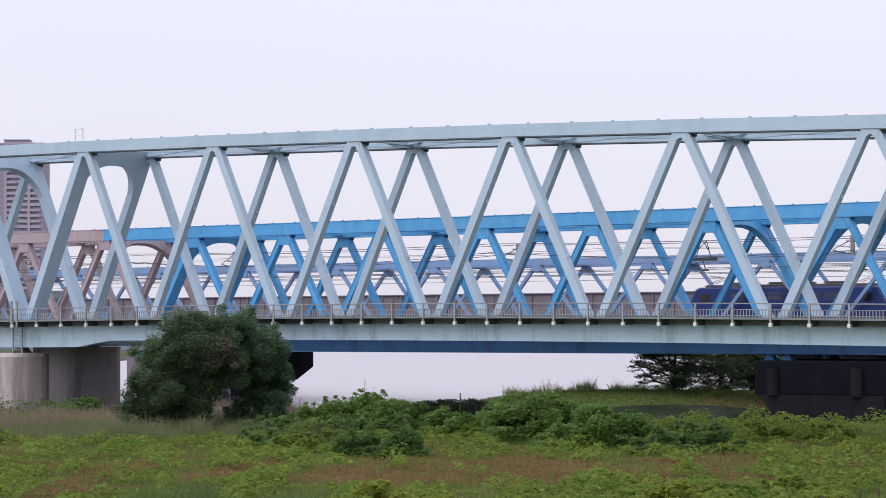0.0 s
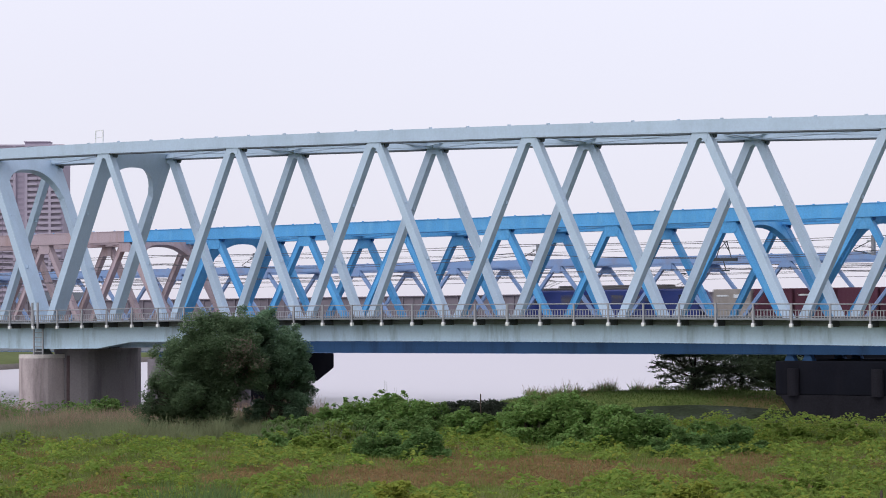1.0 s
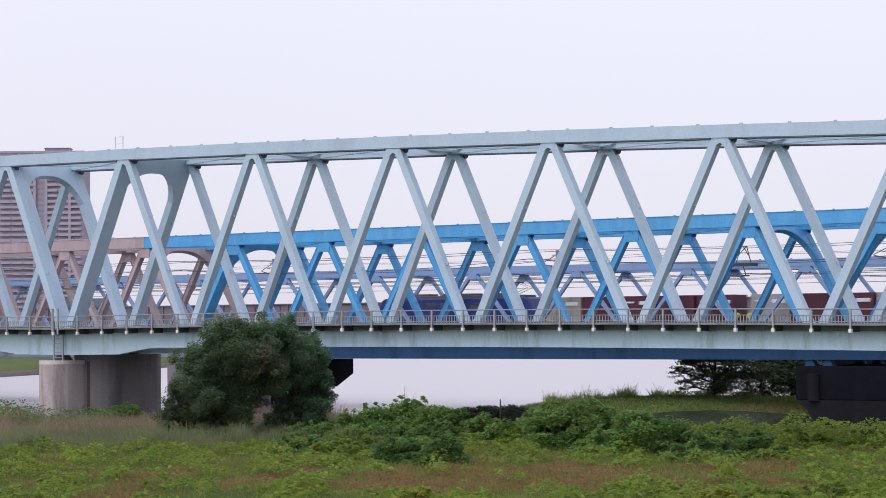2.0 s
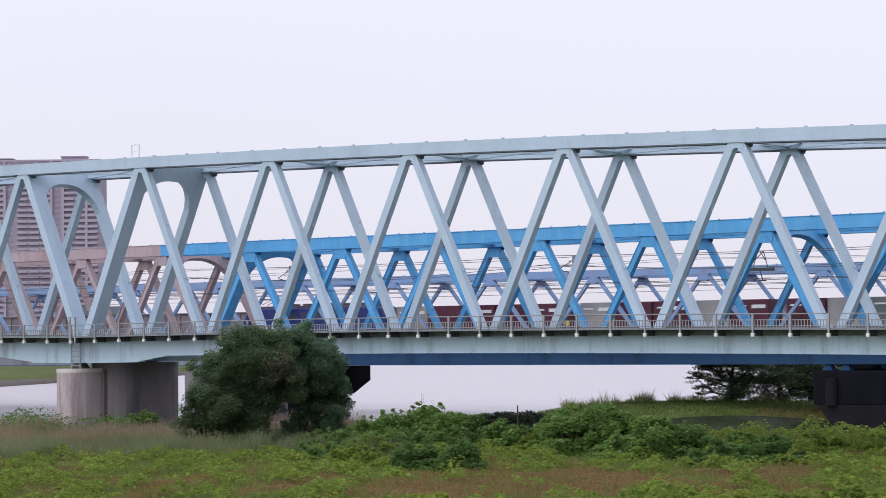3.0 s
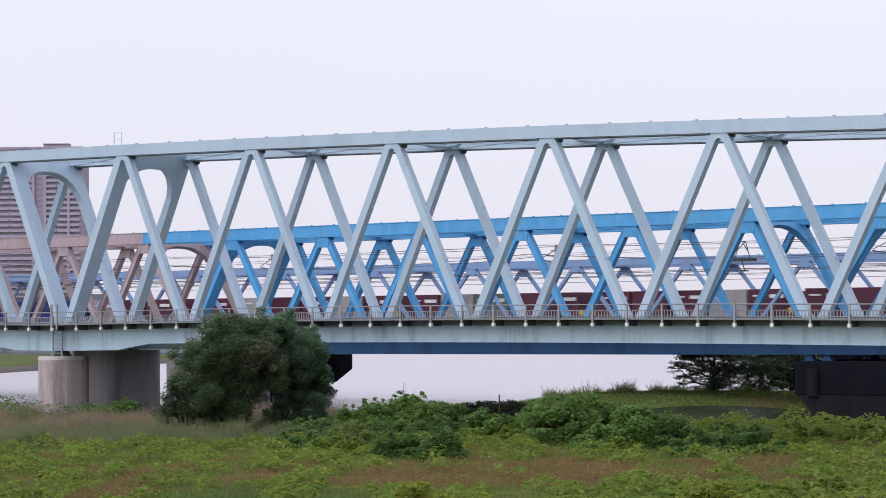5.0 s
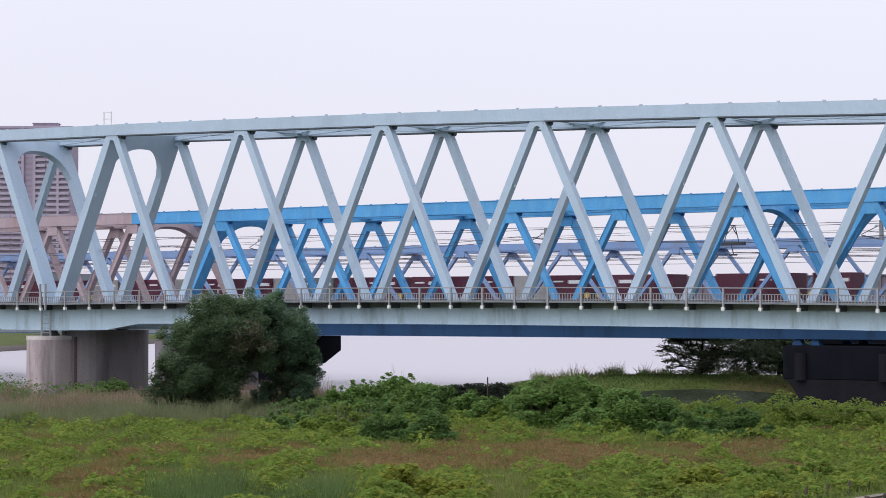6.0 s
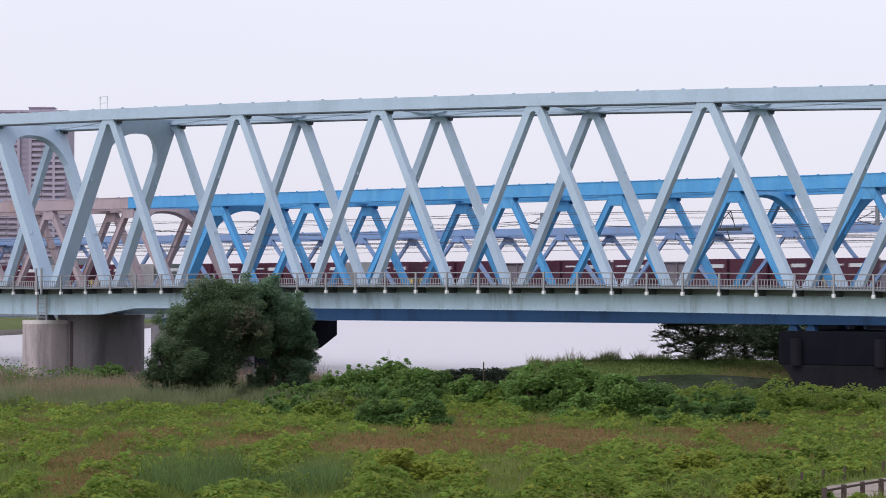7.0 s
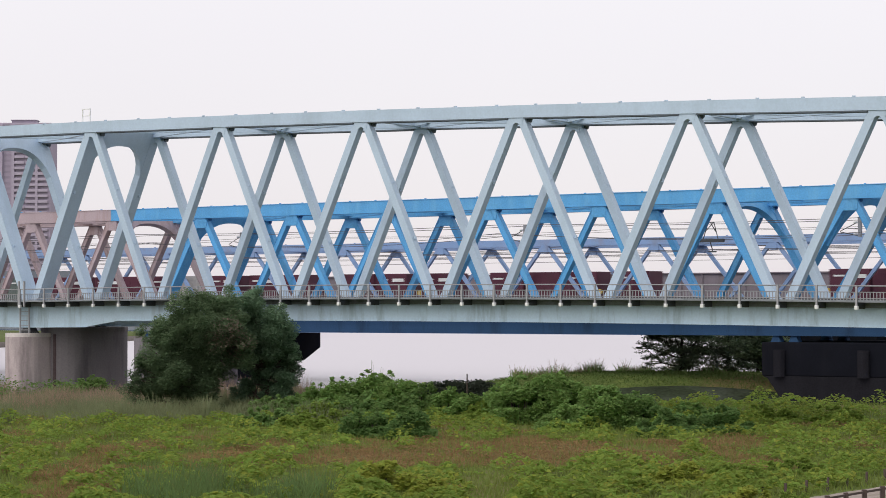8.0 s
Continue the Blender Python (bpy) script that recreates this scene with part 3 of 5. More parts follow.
def hanger(s, w, z):
    """A contact-line support that hangs from the truss."""
    base = tagged(empty("line_support", ROOT @ pose(s, w, z + 0.4)), "dark steel overhead line support hung from the truss", "line support", "line supports")
    bm = bmesh.new()
    box(bm, -0.12, 0.12, -0.12, 0.12, -0.75, 0.7)
    part("drop_post", bm, GALV, base)
    bm = bmesh.new()
    tube(bm, [(0, 0, -0.7), (-1.7, 0.3, -0.35)], 0.035)
    tube(bm, [(0, 0, 0.4), (-1.7, 0.3, -0.3)], 0.03)
    tube(bm, [(0, 0, -0.2), (-1.0, 0.2, -0.1)], 0.025)
    part("bracket_arm", bm, DARKSTEEL, base)
    for k in (-0.55, 0.3):
        bm = bmesh.new()
        for j in range(4):
            tube(bm, [(-0.18 - j * 0.09, 0, k), (-0.22 - j * 0.09, 0, k)], 0.075, n=8)
        part("insulator", bm, WHITEMETAL, base)
    return base


for s in (-33.1, -3.8, 24.9):
    hanger(s, 53.0, 11.0)
# the gallows frame under the blue portal
gal = tagged(empty("line_gallows", ROOT @ pose(13.0, 52.6, 0.4)), "dark steel frame carrying overhead line insulators", "line support")
bm = bmesh.new()
for a, b in (((-0.65, 0, 10.3), (-0.22, 0, 11.55)), ((0.6, 0, 10.3), (0.25, 0, 11.55)), ((-0.25, 0, 11.55), (0.3, 0, 11.55)), ((-0.45, 0, 10.9), (0.25, 0, 11.55)), ((0.0, 0, 11.5), (0.4, 0, 10.85))):
    tube(bm, [a, b], 0.035)
part("frame", bm, DARKSTEEL, gal)
bm = bmesh.new()
box(bm, -1.5, 1.1, -0.12, 0.12, 10.05, 10.3)
part("cross_beam", bm, DARKSTEEL, gal)
bm = bmesh.new()
tube(bm, [(-0.05, 0, 10.05), (0.15, 0, 9.4)], 0.04)
tube(bm, [(-0.2, 0, 9.35), (0.45, 0, 9.35)], 0.06)
part("drop_arm", bm, DARKSTEEL, gal)

# ================= train =================
def bogie(parent, x):
    b = empty("bogie")
    b.parent = parent
    b.matrix_basis = pose(x, 0, 0)
    for y in (-0.95, 0.95):
        bm = bmesh.new()
        box(bm, -1.5, 1.5, y - 0.08, y + 0.08, 0.4, 0.68, 0.03)
        part("side_frame", bm, DARKSTEEL, b)
    for ax in (-1.0, 1.0):
        bm = bmesh.new()
        for y in (-0.56, 0.56):
            tube(bm, [(ax, y - 0.06, 0.43), (ax, y + 0.06, 0.43)], 0.43, n=20)
        tube(bm, [(ax, -0.8, 0.43), (ax, 0.8, 0.43)], 0.08)
        part("wheelset", bm, DARKSTEEL, b)
    return b


def locomotive():
    base = tagged(empty("electric_locomotive"), "deep blue electric freight locomotive with a grey roof", "locomotive")
    # local x: 0 at the leading face, + towards the tail
    bm = bmesh.new()
    out = [(0.45, 1.0), (0.08, 1.5), (0.15, 2.3), (0.75, 3.45), (1.1, 3.62), (16.9, 3.62), (17.25, 3.45), (17.85, 2.3), (17.92, 1.5), (17.55, 1.0)]
    prism(bm, out, -1.4, 1.4)
    es = [e for e in bm.edges if abs(e.verts[0].co.y - e.verts[1].co.y) < 0.01]
    bmesh.ops.bevel(bm, geom=es, offset=0.14, segments=3, affect="EDGES", profile=0.5)
    part("body", bm, LOCO, base)
    bm = bmesh.new()
    box(bm, 1.5, 16.5, -1.05, 1.05, 3.6, 3.82, 0.06)
    part("roof", bm, LOCOROOF, base, "grey roof")
    for a, b in ((3.4, 5.8), (7.2, 10.9), (12.2, 14.4)):
        bm = bmesh.new()
        box(bm, a, b, -0.75, 0.75, 3.8, 4.02, 0.08)
        part("roof_box", bm, LOCOROOF, base)
    for x in (2.3, 15.7):
        bm = bmesh.new()
        for y in (-0.45, 0.45):
            tube(bm, [(x - 0.6, y, 3.95), (x + 0.8, y * 0.9, 4.45), (x - 0.4, y * 0.8, 4.95 if x > 10 else 4.5)], 0.03)
        box(bm, x - 0.5, x - 0.3, -0.8, 0.8, 4.93 if x > 10 else 4.5, 5.0 if x > 10 else 4.56)
        part("pantograph", bm, DARKSTEEL, base)
    bm = bmesh.new()
    box(bm, 0.2, 17.8, -1.42, 1.42, 1.02, 1.32)
    part("skirt_band", bm, LOCO, base)
    for y in (-1.405, 1.405):
        for a in (1.2, 15.9):
            bm = bmesh.new()
            box(bm, a, a + 0.9, y - 0.012, y + 0.012, 2.35, 3.1, 0.01)
            part("cab_side_window", bm, GLASS, base)
        for k in range(6):
            bm = bmesh.new()
            for j in range(7):
                box(bm, 4.1 + k * 1.7, 5.3 + k * 1.7, y - 0.02, y + 0.02, 2.5 + j * 0.1, 2.55 + j * 0.1)
            part("grille", bm, LOCOROOF, base)
        bm = bmesh.new()
        box(bm, 2.6, 3.2, y - 0.015, y + 0.015, 1.35, 3.15)
        part("cab_door", bm, LOCO, base)
    for x, sg in ((0.3, 1), (17.7, -1)):
        for y in (-0.65, 0.65):
            bm = bmesh.new()
            beam(bm, (x + sg * -0.02, y, 2.42), (x + sg * 0.42, y, 3.28), 0.05, 1.05, (0, 1, 0))
            part("windscreen", bm, GLASS, base)
            bm = bmesh.new()
            tube(bm, [(x - sg * 0.25, y * 1.4, 1.7), (x + sg * 0.1, y * 1.4, 1.7)], 0.14, n=12)
            part("headlight", bm, WHITEMETAL, base)
        bm = bmesh.new()
        box(bm, x - 0.3, x + 0.3, -0.15, 0.15, 0.75, 1.0)
        part("coupler", bm, DARKSTEEL, base)
    bm = bmesh.new()
    box(bm, 4.5, 13.5, -1.2, 1.2, 0.5, 1.0, 0.04)
    part("underframe_box", bm, DARKSTEEL, base)
    for x in (3.0, 9.0, 15.0):
        bogie(base, x)
    return base


def container(parent, x, paint, length=3.66, marks=True):
    h = 2.5
    c = empty("container")
    c.parent = parent
    c.matrix_basis = pose(x, 0, 1.02)
    bm = bmesh.new()
    box(bm, 0.03, length - 0.03, -1.2, 1.2, 0.0, h, 0.03)
    part("shell", bm, paint, c)
    for y in (-1.21, 1.21):
        bm = bmesh.new()
        n = int(length / 0.36)
        for k in range(n):
            xx = 0.2 + k * (length - 0.4) / (n - 1)
            box(bm, xx - 0.05, xx + 0.05, y - 0.025, y + 0.025, 0.2, h - 0.2)
        for a, b in ((0.06, 0.2), (length - 0.2, length - 0.06)):
            box(bm, a, b, y - 0.03, y + 0.03, 0.05, h - 0.05)
        part("side_ribs", bm, paint, c)
        if marks:
            bm = bmesh.new()
            box(bm, length * 0.55, length * 0.9, y * 1.02 - 0.02, y * 1.02 + 0.02, h - 0.75, h - 0.45)
            box(bm, length * 0.12, length * 0.4, y * 1.02 - 0.02, y * 1.02 + 0.02, h - 0.62, h - 0.48)
            part("white_marking", bm, WHITEMETAL, c, "plain white marking bars")
    return c


def wagon(load):
    """A flat wagon, 20.4 m over couplers, with five places for containers."""
    base = tagged(empty("container_wagon"), "grey-blue flat wagon loaded with maroon rail containers" if load.count("R") > 1 else "almost empty grey-blue flat wagon with one maroon container", "freight wagon", "wagons of the train")
    bm = bmesh.new()
    box(bm, 0.4, 20.0, -1.25, 1.25, 0.78, 1.0, 0.03)
    for y in (-1.0, 1.0):
        prism(bm, [(1.5, 0.8), (19.0, 0.8), (16.0, 0.5), (4.5, 0.5)], y - 0.06, y + 0.06)
    part("underframe", bm, WAGON, base)
    for x in (3.4, 17.0):
        bogie(base, x)
    for x in (0.2, 20.2):
        bm = bmesh.new()
        box(bm, x - 0.25, x + 0.25, -0.15, 0.15, 0.75, 1.0)
        part("coupler", bm, DARKSTEEL, base)
    for x in (0.62, 19.78):
        bm = bmesh.new()
        tube(bm, [(x, -1.1, 1.0), (x, -1.1, 1.75)], 0.03)
        tube(bm, [(x, -1.16, 1.75), (x, -1.04, 1.75)], 0.24, n=14)
        part("brake_wheel", bm, YELLOW, base, "yellow hand brake wheel")
    for k, c in enumerate(load):
        if c == "-":
            continue
        container(base, 0.75 + k * 3.8, {"R": MAROON, "W": GREYBOX, "G": GREENBOX, "T": TANBOX}[c], marks=(k % 2 == 0))
    return base


LOADS = ["TRRRR", "WRRWR", "RWGRR", "RRRWR", "RR-RR", "R-RRR", "R----", "RRRRR", "RWRRR", "RRRRR", "RRR-R", "RRRRR"]
loco = locomotive()
wagons = [wagon(q) for q in LOADS]
TRACK = 72.2
SPEED = 18.7


def train_pose(offset, t):
    return ROOT @ pose(1.7 - SPEED * t + offset, TRACK, RAIL + 0.6)


# ================= ground, river =================
def shore(x):
    """How far off the near bank's edge lies."""
    return 163 + 17 * math.tanh((x - 6) / 4) + 1.5 * math.sin(x * 0.4) + max(0.0, x - 45) * 0.3


def height(x, y):
    """The flood plain, with the levee under the camera and the bank down to the river."""
    z = 0.22 * noise.noise((x * 0.06, y * 0.06, 0.3)) + 0.08 * noise.noise((x * 0.3, y * 0.3, 1.7))
    if x > 4 and y < 90:
        z *= max(0.12, min(1.0, (10 - x) / 6)) if y < 80 else max(0.12, min(1.0, max((10 - x) / 6, (y - 80) / 10)))
    # the hollow by the dark piers
    hx = min(1.0, max(0.0, (x - 11) / 5))
    hy = min(1.0, max(0.0, (y - 128) / 9)) * min(1.0, max(0.0, (167 - y) / 12))
    z -= 2.1 * hx * hy * hy * (3 - 2 * hy)
    if y < 48:
        k = min(1.0, max(0.0, (48 - y) / 36))
        z = z * (1 - k) + 4.2 * (k * k * (3 - 2 * k))
    d = y - shore(x)
    if d > 0:
        k = min(1.0, d / 9)
        z = z * (1 - k) - 3.0 * k
    # the low mown rise beside the old piers
    r = math.exp(-((x - 23) / 14) ** 4 - ((y - 174) / 9) ** 2)
    return z + 0.55 * r


def sheet(xs, ys, name, material, fn):
    me = bpy.data.meshes.new(name)
    nx, ny = len(xs), len(ys)
    vs = [(x, y, fn(x, y)) for y in ys for x in xs]
    fs = [(j * nx + i, j * nx + i + 1, (j + 1) * nx + i + 1, (j + 1) * nx + i) for j in range(ny - 1) for i in range(nx - 1)]
    me.from_pydata(vs, [], fs)
    me.polygons.foreach_set("use_smooth", [True] * len(me.polygons))
    me.materials.append(material)
    return new(name, me)


def ground_material():
    """Grass with olive, bright and reddish-brown stretches."""
    m = bpy.data.materials.new("meadow")
    m.use_nodes = True
    n, l = m.node_tree.nodes, m.node_tree.links
    bsdf = n["Principled BSDF"]
    tc = n.new("ShaderNodeTexCoord")

    def tone(scale, detail, lo, hi):
        t, r = n.new("ShaderNodeTexNoise"), n.new("ShaderNodeMapRange")
        t.inputs["Scale"].default_value, t.inputs["Detail"].default_value = scale, detail
        r.inputs[1].default_value, r.inputs[2].default_value = lo, hi
        l.new(tc.outputs["Object"], t.inputs["Vector"])
        l.new(t.outputs[0], r.inputs[0])
        return r.outputs[0], t.outputs[0]

    def mix(f, a, b):
        x = n.new("ShaderNodeMixRGB")
        l.new(f, x.inputs[0])
        for k, c in ((1, a), (2, b)):
            if isinstance(c, tuple):
                x.inputs[k].default_value = (*c, 1)
            else:
                l.new(c, x.inputs[k])
        return x.outputs[0]

    green = mix(tone(1.3, 6, 0.35, 0.65)[0], (0.10, 0.15, 0.036), (0.17, 0.225, 0.055))
    green = mix(tone(0.09, 4, 0.48, 0.62)[0], green, (0.24, 0.16, 0.085))
    f, raw = tone(7, 5, 0.3, 0.7)
    green = mix(f, green, (0.085, 0.105, 0.035))
    l.new(green, bsdf.inputs["Base Color"])
    bsdf.inputs["Roughness"].default_value = 0.95
    bsdf.inputs["Specular IOR Level"].default_value = 0.1
    bp = n.new("ShaderNodeBump")
    bp.inputs["Strength"].default_value, bp.inputs["Distance"].default_value = 0.8, 0.1
    l.new(raw, bp.inputs["Height"])
    l.new(bp.outputs[0], bsdf.inputs["Normal"])
    return m


MEADOW = ground_material()
xs = sorted(set([-3000, -1500, -700, -400, -250, -160, -120] + [round(-100 + k * 1.0, 2) for k in range(201)] + [120, 160, 250, 400, 700, 1500, 3000]))
ys = sorted(set([-3000, -1500, -600, -200, -80, -30] + [round(-10 + k * 1.25, 2) for k in range(186)] + [235, 260, 300, 400]))
tagged(sheet(xs, ys, "ground", MEADOW, height), "grassy flood plain with bare brownish stretches", "ground", kind="structure")

WATER = bpy.data.materials.new("river_water")
WATER.use_nodes = True
n, l = WATER.node_tree.nodes, WATER.node_tree.links
n["Principled BSDF"].inputs["Base Color"].default_value = (0.50, 0.48, 0.52, 1)
n["Principled BSDF"].inputs["Roughness"].default_value = 0.32
n["Principled BSDF"].inputs["IOR"].default_value = 1.33
n["Principled BSDF"].inputs["Specular IOR Level"].default_value = 0.5
tc, mp, wv, bp = n.new("ShaderNodeTexCoord"), n.new("ShaderNodeMapping"), n.new("ShaderNodeTexNoise"), n.new("ShaderNodeBump")
mp.inputs["Scale"].default_value = (0.25, 0.9, 1)
wv.inputs["Scale"].default_value, wv.inputs["Detail"].default_value = 0.9, 5.0
bp.inputs["Strength"].default_value, bp.inputs["Distance"].default_value = 0.08, 0.08
l.new(tc.outputs["Object"], mp.inputs[0])
l.new(mp.outputs[0], wv.inputs["Vector"])
l.new(wv.outputs[0], bp.inputs["Height"])
l.new(bp.outputs[0], n["Principled BSDF"].inputs["Normal"])
bm = bmesh.new()
v = [bm.verts.new(c) for c in ((-3000, 130, -1.5), (3000, 130, -1.5), (3000, 4500, -1.5), (-3000, 4500, -1.5))]
bm.faces.new(v)
tagged(link("water", bm, WATER), "calm pale grey river under an overcast sky", "water", kind="structure")

# the far bank runs away to the right
FARGRASS = mat("far_bank_grass", (0.10, 0.125, 0.045), 0.95, vary=0.25, big=0.05, fine=0.6, bump=0.2, spec=0.1)
REVET = mat("stone_revetment", (0.12, 0.105, 0.095), 0.9, vary=0.3, big=0.2, fine=2.0)
bm = bmesh.new()
p0, dirn, nrm = Vector((-70.7, 370, 0)), Vector((0.187, 0.982, 0)).normalized(), Vector((-0.982, 0.187, 0)).normalized()
prof = [(0, -2.4), (0.6, -1.3), (1.6, -0.6), (5, 0.1), (14, 1.0), (40, 1.1), (3000, 1.1)]
rows = []
for k in range(60):
    t = -400 + 14 * k if k < 55 else 400 + (k - 54) * 700
    rows.append([bm.verts.new(p0 + dirn * t + nrm * (d + (1.5 * noise.noise((t * 0.02, d, 0)) if d < 50 else 0)) + Vector((0, 0, z + 0.25 * noise.noise((t * 0.05, d * 0.1, 4))))) for d, z in prof])
for ra, rb in zip(rows, rows[1:]):
    for i in range(len(prof) - 1):
        bm.faces.new((ra[i], rb[i], rb[i + 1], ra[i + 1]))
bmesh.ops.recalc_face_normals(bm, faces=bm.faces)
bank = tagged(link("far_bank", bm, FARGRASS, smooth=True), "low grassy far river bank with a dark stone foot", "river bank", kind="structure")
bank.data.materials.append(REVET)
for f in bank.data.polygons:
    if max(bank.data.vertices[i].co.z for i in f.vertices) < -0.2:
        f.material_index = 1

# ================= far buildings =================
def tower(x0, x1, y, top, floors):
    base = tagged(empty("apartment_tower"), "tall purple-brown tiled apartment tower with balconies, far off", "apartment building")
    h = (top - 1.0) / floors
    bm = bmesh.new()
    box(bm, x0, x1, y, y + 24, 1.0, top)
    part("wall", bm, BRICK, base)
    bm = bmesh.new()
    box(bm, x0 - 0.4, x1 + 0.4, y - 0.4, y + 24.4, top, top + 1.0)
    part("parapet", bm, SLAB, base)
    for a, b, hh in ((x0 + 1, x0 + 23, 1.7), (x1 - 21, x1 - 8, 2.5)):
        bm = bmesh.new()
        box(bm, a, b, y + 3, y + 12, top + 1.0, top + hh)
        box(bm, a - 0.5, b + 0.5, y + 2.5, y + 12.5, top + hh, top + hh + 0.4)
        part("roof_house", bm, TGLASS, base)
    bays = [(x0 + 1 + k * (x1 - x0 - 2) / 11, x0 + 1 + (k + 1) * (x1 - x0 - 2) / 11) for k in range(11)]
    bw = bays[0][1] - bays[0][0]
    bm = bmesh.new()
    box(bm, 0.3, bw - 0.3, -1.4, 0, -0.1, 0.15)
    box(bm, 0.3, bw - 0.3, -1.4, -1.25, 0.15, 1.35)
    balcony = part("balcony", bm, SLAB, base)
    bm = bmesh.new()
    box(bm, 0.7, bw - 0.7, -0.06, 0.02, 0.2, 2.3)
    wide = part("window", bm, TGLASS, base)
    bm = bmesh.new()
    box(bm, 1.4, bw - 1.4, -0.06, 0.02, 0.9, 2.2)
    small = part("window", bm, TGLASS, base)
    placed = set()
    for f in range(floors):
        for k, (a, b) in enumerate(bays):
            for o in ((small,) if k in (3, 7) else (balcony, wide)):
                m = pose(a, y, 1.0 + f * h)
                if o in placed:
                    share(o, m)
                else:
                    o.matrix_basis = m
                    placed.add(o)
    for k in (3, 7, 8, 10):
        bm = bmesh.new()
        a = bays[k][0]
        box(bm, a - 0.7, a + 0.7, y - 1.5, y, 1.0, top)
        part("pilaster", bm, SLAB, base)
    return base


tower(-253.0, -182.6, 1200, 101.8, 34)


def low_house(x, y, w, d, h, wall, roof):
    b = tagged(empty("house", pose(x, y, 1.0)), "low pale building on the far bank", "house", "far buildings")
    bm = bmesh.new()
    box(bm, 0, w, 0, d, 0, h)
    part("wall", bm, wall, b)
    bm = bmesh.new()
    prism(bm, [(-0.6, h), (w + 0.6, h), (w - 1.5, h + 2.2), (1.5, h + 2.2)], -0.6, d + 0.6)
    part("roof", bm, roof, b)
    for f in range(max(1, int(h / 3))):
        for k in range(int(w / 4)):
            bm = bmesh.new()
            box(bm, 1.2 + k * 4, 3.0 + k * 4, -0.08, 0.02, 0.9 + f * 3, 2.3 + f * 3)
            part("window", bm, GLASS, b)
    return b


low_house(-108, 620, 24, 12, 12, GREYBOX, WAGON)
low_house(-80, 640, 16, 10, 9, CREAM, GREYWALL)
low_house(-132, 640, 20, 12, 9, GREYBOX, GREYWALL)

# ================= vegetation =================
rng = np.random.default_rng(7)


def leaf_mat(name, col, vary=0.14, rough=0.7, tone=0.25):
    return mat(name, col, rough, vary=tone, big=0.35, fine=3.0, bump=0, piece=vary, spec=0.05, through_light=0.55)


L_TREE = leaf_mat("tree_leaf", (0.145, 0.215, 0.118), 0.04, tone=0.5)
L_TREE_D = leaf_mat("tree_leaf_dark", (0.175, 0.275, 0.17), 0.04, tone=0.45)
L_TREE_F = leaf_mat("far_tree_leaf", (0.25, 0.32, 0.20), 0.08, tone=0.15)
L_BROWN = leaf_mat("tree_leaf_brown", (0.25, 0.205, 0.165))
L_SHRUB = leaf_mat("shrub_leaf", (0.14, 0.24, 0.08))
L_HEDGE = leaf_mat("hedge_leaf", (0.085, 0.105, 0.08), 0.06)
L_KUDZU = leaf_mat("creeper_leaf", (0.215, 0.305, 0.066))
L_KUDZU_Y = leaf_mat("creeper_leaf_yellow", (0.30, 0.345, 0.07))
L_BUSH = leaf_mat("bush_leaf", (0.185, 0.30, 0.10))
L_MOUND = leaf_mat("mound_leaf", (0.22, 0.35, 0.11))
L_GRASS = leaf_mat("grass_blade", (0.19, 0.24, 0.065))
L_SLOPE = leaf_mat("slope_grass_blade", (0.135, 0.20, 0.065))
L_REED = leaf_mat("reed_blade", (0.24, 0.27, 0.15))
L_DRY = leaf_mat("dry_grass", (0.40, 0.30, 0.225))
L_RED = leaf_mat("reddish_weed", (0.285, 0.19, 0.095))
L_TALL = leaf_mat("tall_grass_blade", (0.135, 0.205, 0.075))


def leaves(centres, size, flat=0.5, aspect=0.75):
    """Four-cornered leaves round the centres, tipped at random; flat: how level they lie."""
    c = np.asarray(centres, float)
    n = len(c)
    nr = rng.normal(size=(n, 3))
    nr[:, 2] = np.abs(nr[:, 2]) + flat * 2
    nr /= np.linalg.norm(nr, axis=1, keepdims=True)
    a = np.cross(nr, rng.normal(size=(n, 3)))
    a /= np.linalg.norm(a, axis=1, keepdims=True) + 1e-9
    b = np.cross(nr, a)
    s = (size * (0.6 + 0.8 * rng.random(n)))[:, None]
    a, b = a * s * 0.5, b * s * 0.5 * aspect
    fold = nr * s * 0.12
    return np.stack([c - a, c - b * 0.9 + fold, c + a, c + b * 0.9 + fold], axis=1)


def blades(xy, h, width, lean=0.35):
    """Upright blades of grass rooted at the points."""
    n = len(xy)
    z0 = np.array([height(x, y) for x, y in xy])
    hh = h * (0.55 + 0.8 * rng.random(n))
    ang = rng.random(n) * math.tau
    wd = np.stack([np.cos(ang), np.sin(ang), np.zeros(n)], 1) * (width * (0.6 + 0.8 * rng.random(n)))[:, None]
    ln = rng.normal(size=(n, 2)) * lean * hh[:, None]
    root = np.column_stack([xy, z0 - 0.03])
    tip = root + np.column_stack([ln, hh])
    return np.stack([root - wd * 0.5, root + wd * 0.5, tip + wd * 0.12, tip - wd * 0.12], axis=1)


def crown_points(blobs, n, squash=0.85):
    """Points in the outer parts of many blobs (x, y, z, r): leaf places."""
    bl = np.array(blobs)
    wts = bl[:, 3] ** 2
    idx = rng.choice(len(bl), size=n, p=wts / wts.sum())
    d = rng.normal(size=(n, 3))
    d /= np.linalg.norm(d, axis=1, keepdims=True)
    r = bl[idx, 3] * (0.3 + 0.95 * rng.random(n) ** 0.6)
    p = bl[idx, :3] + d * r[:, None] * np.array([1 / squash ** 0.5 * 0.92, 1, squash])
    return p


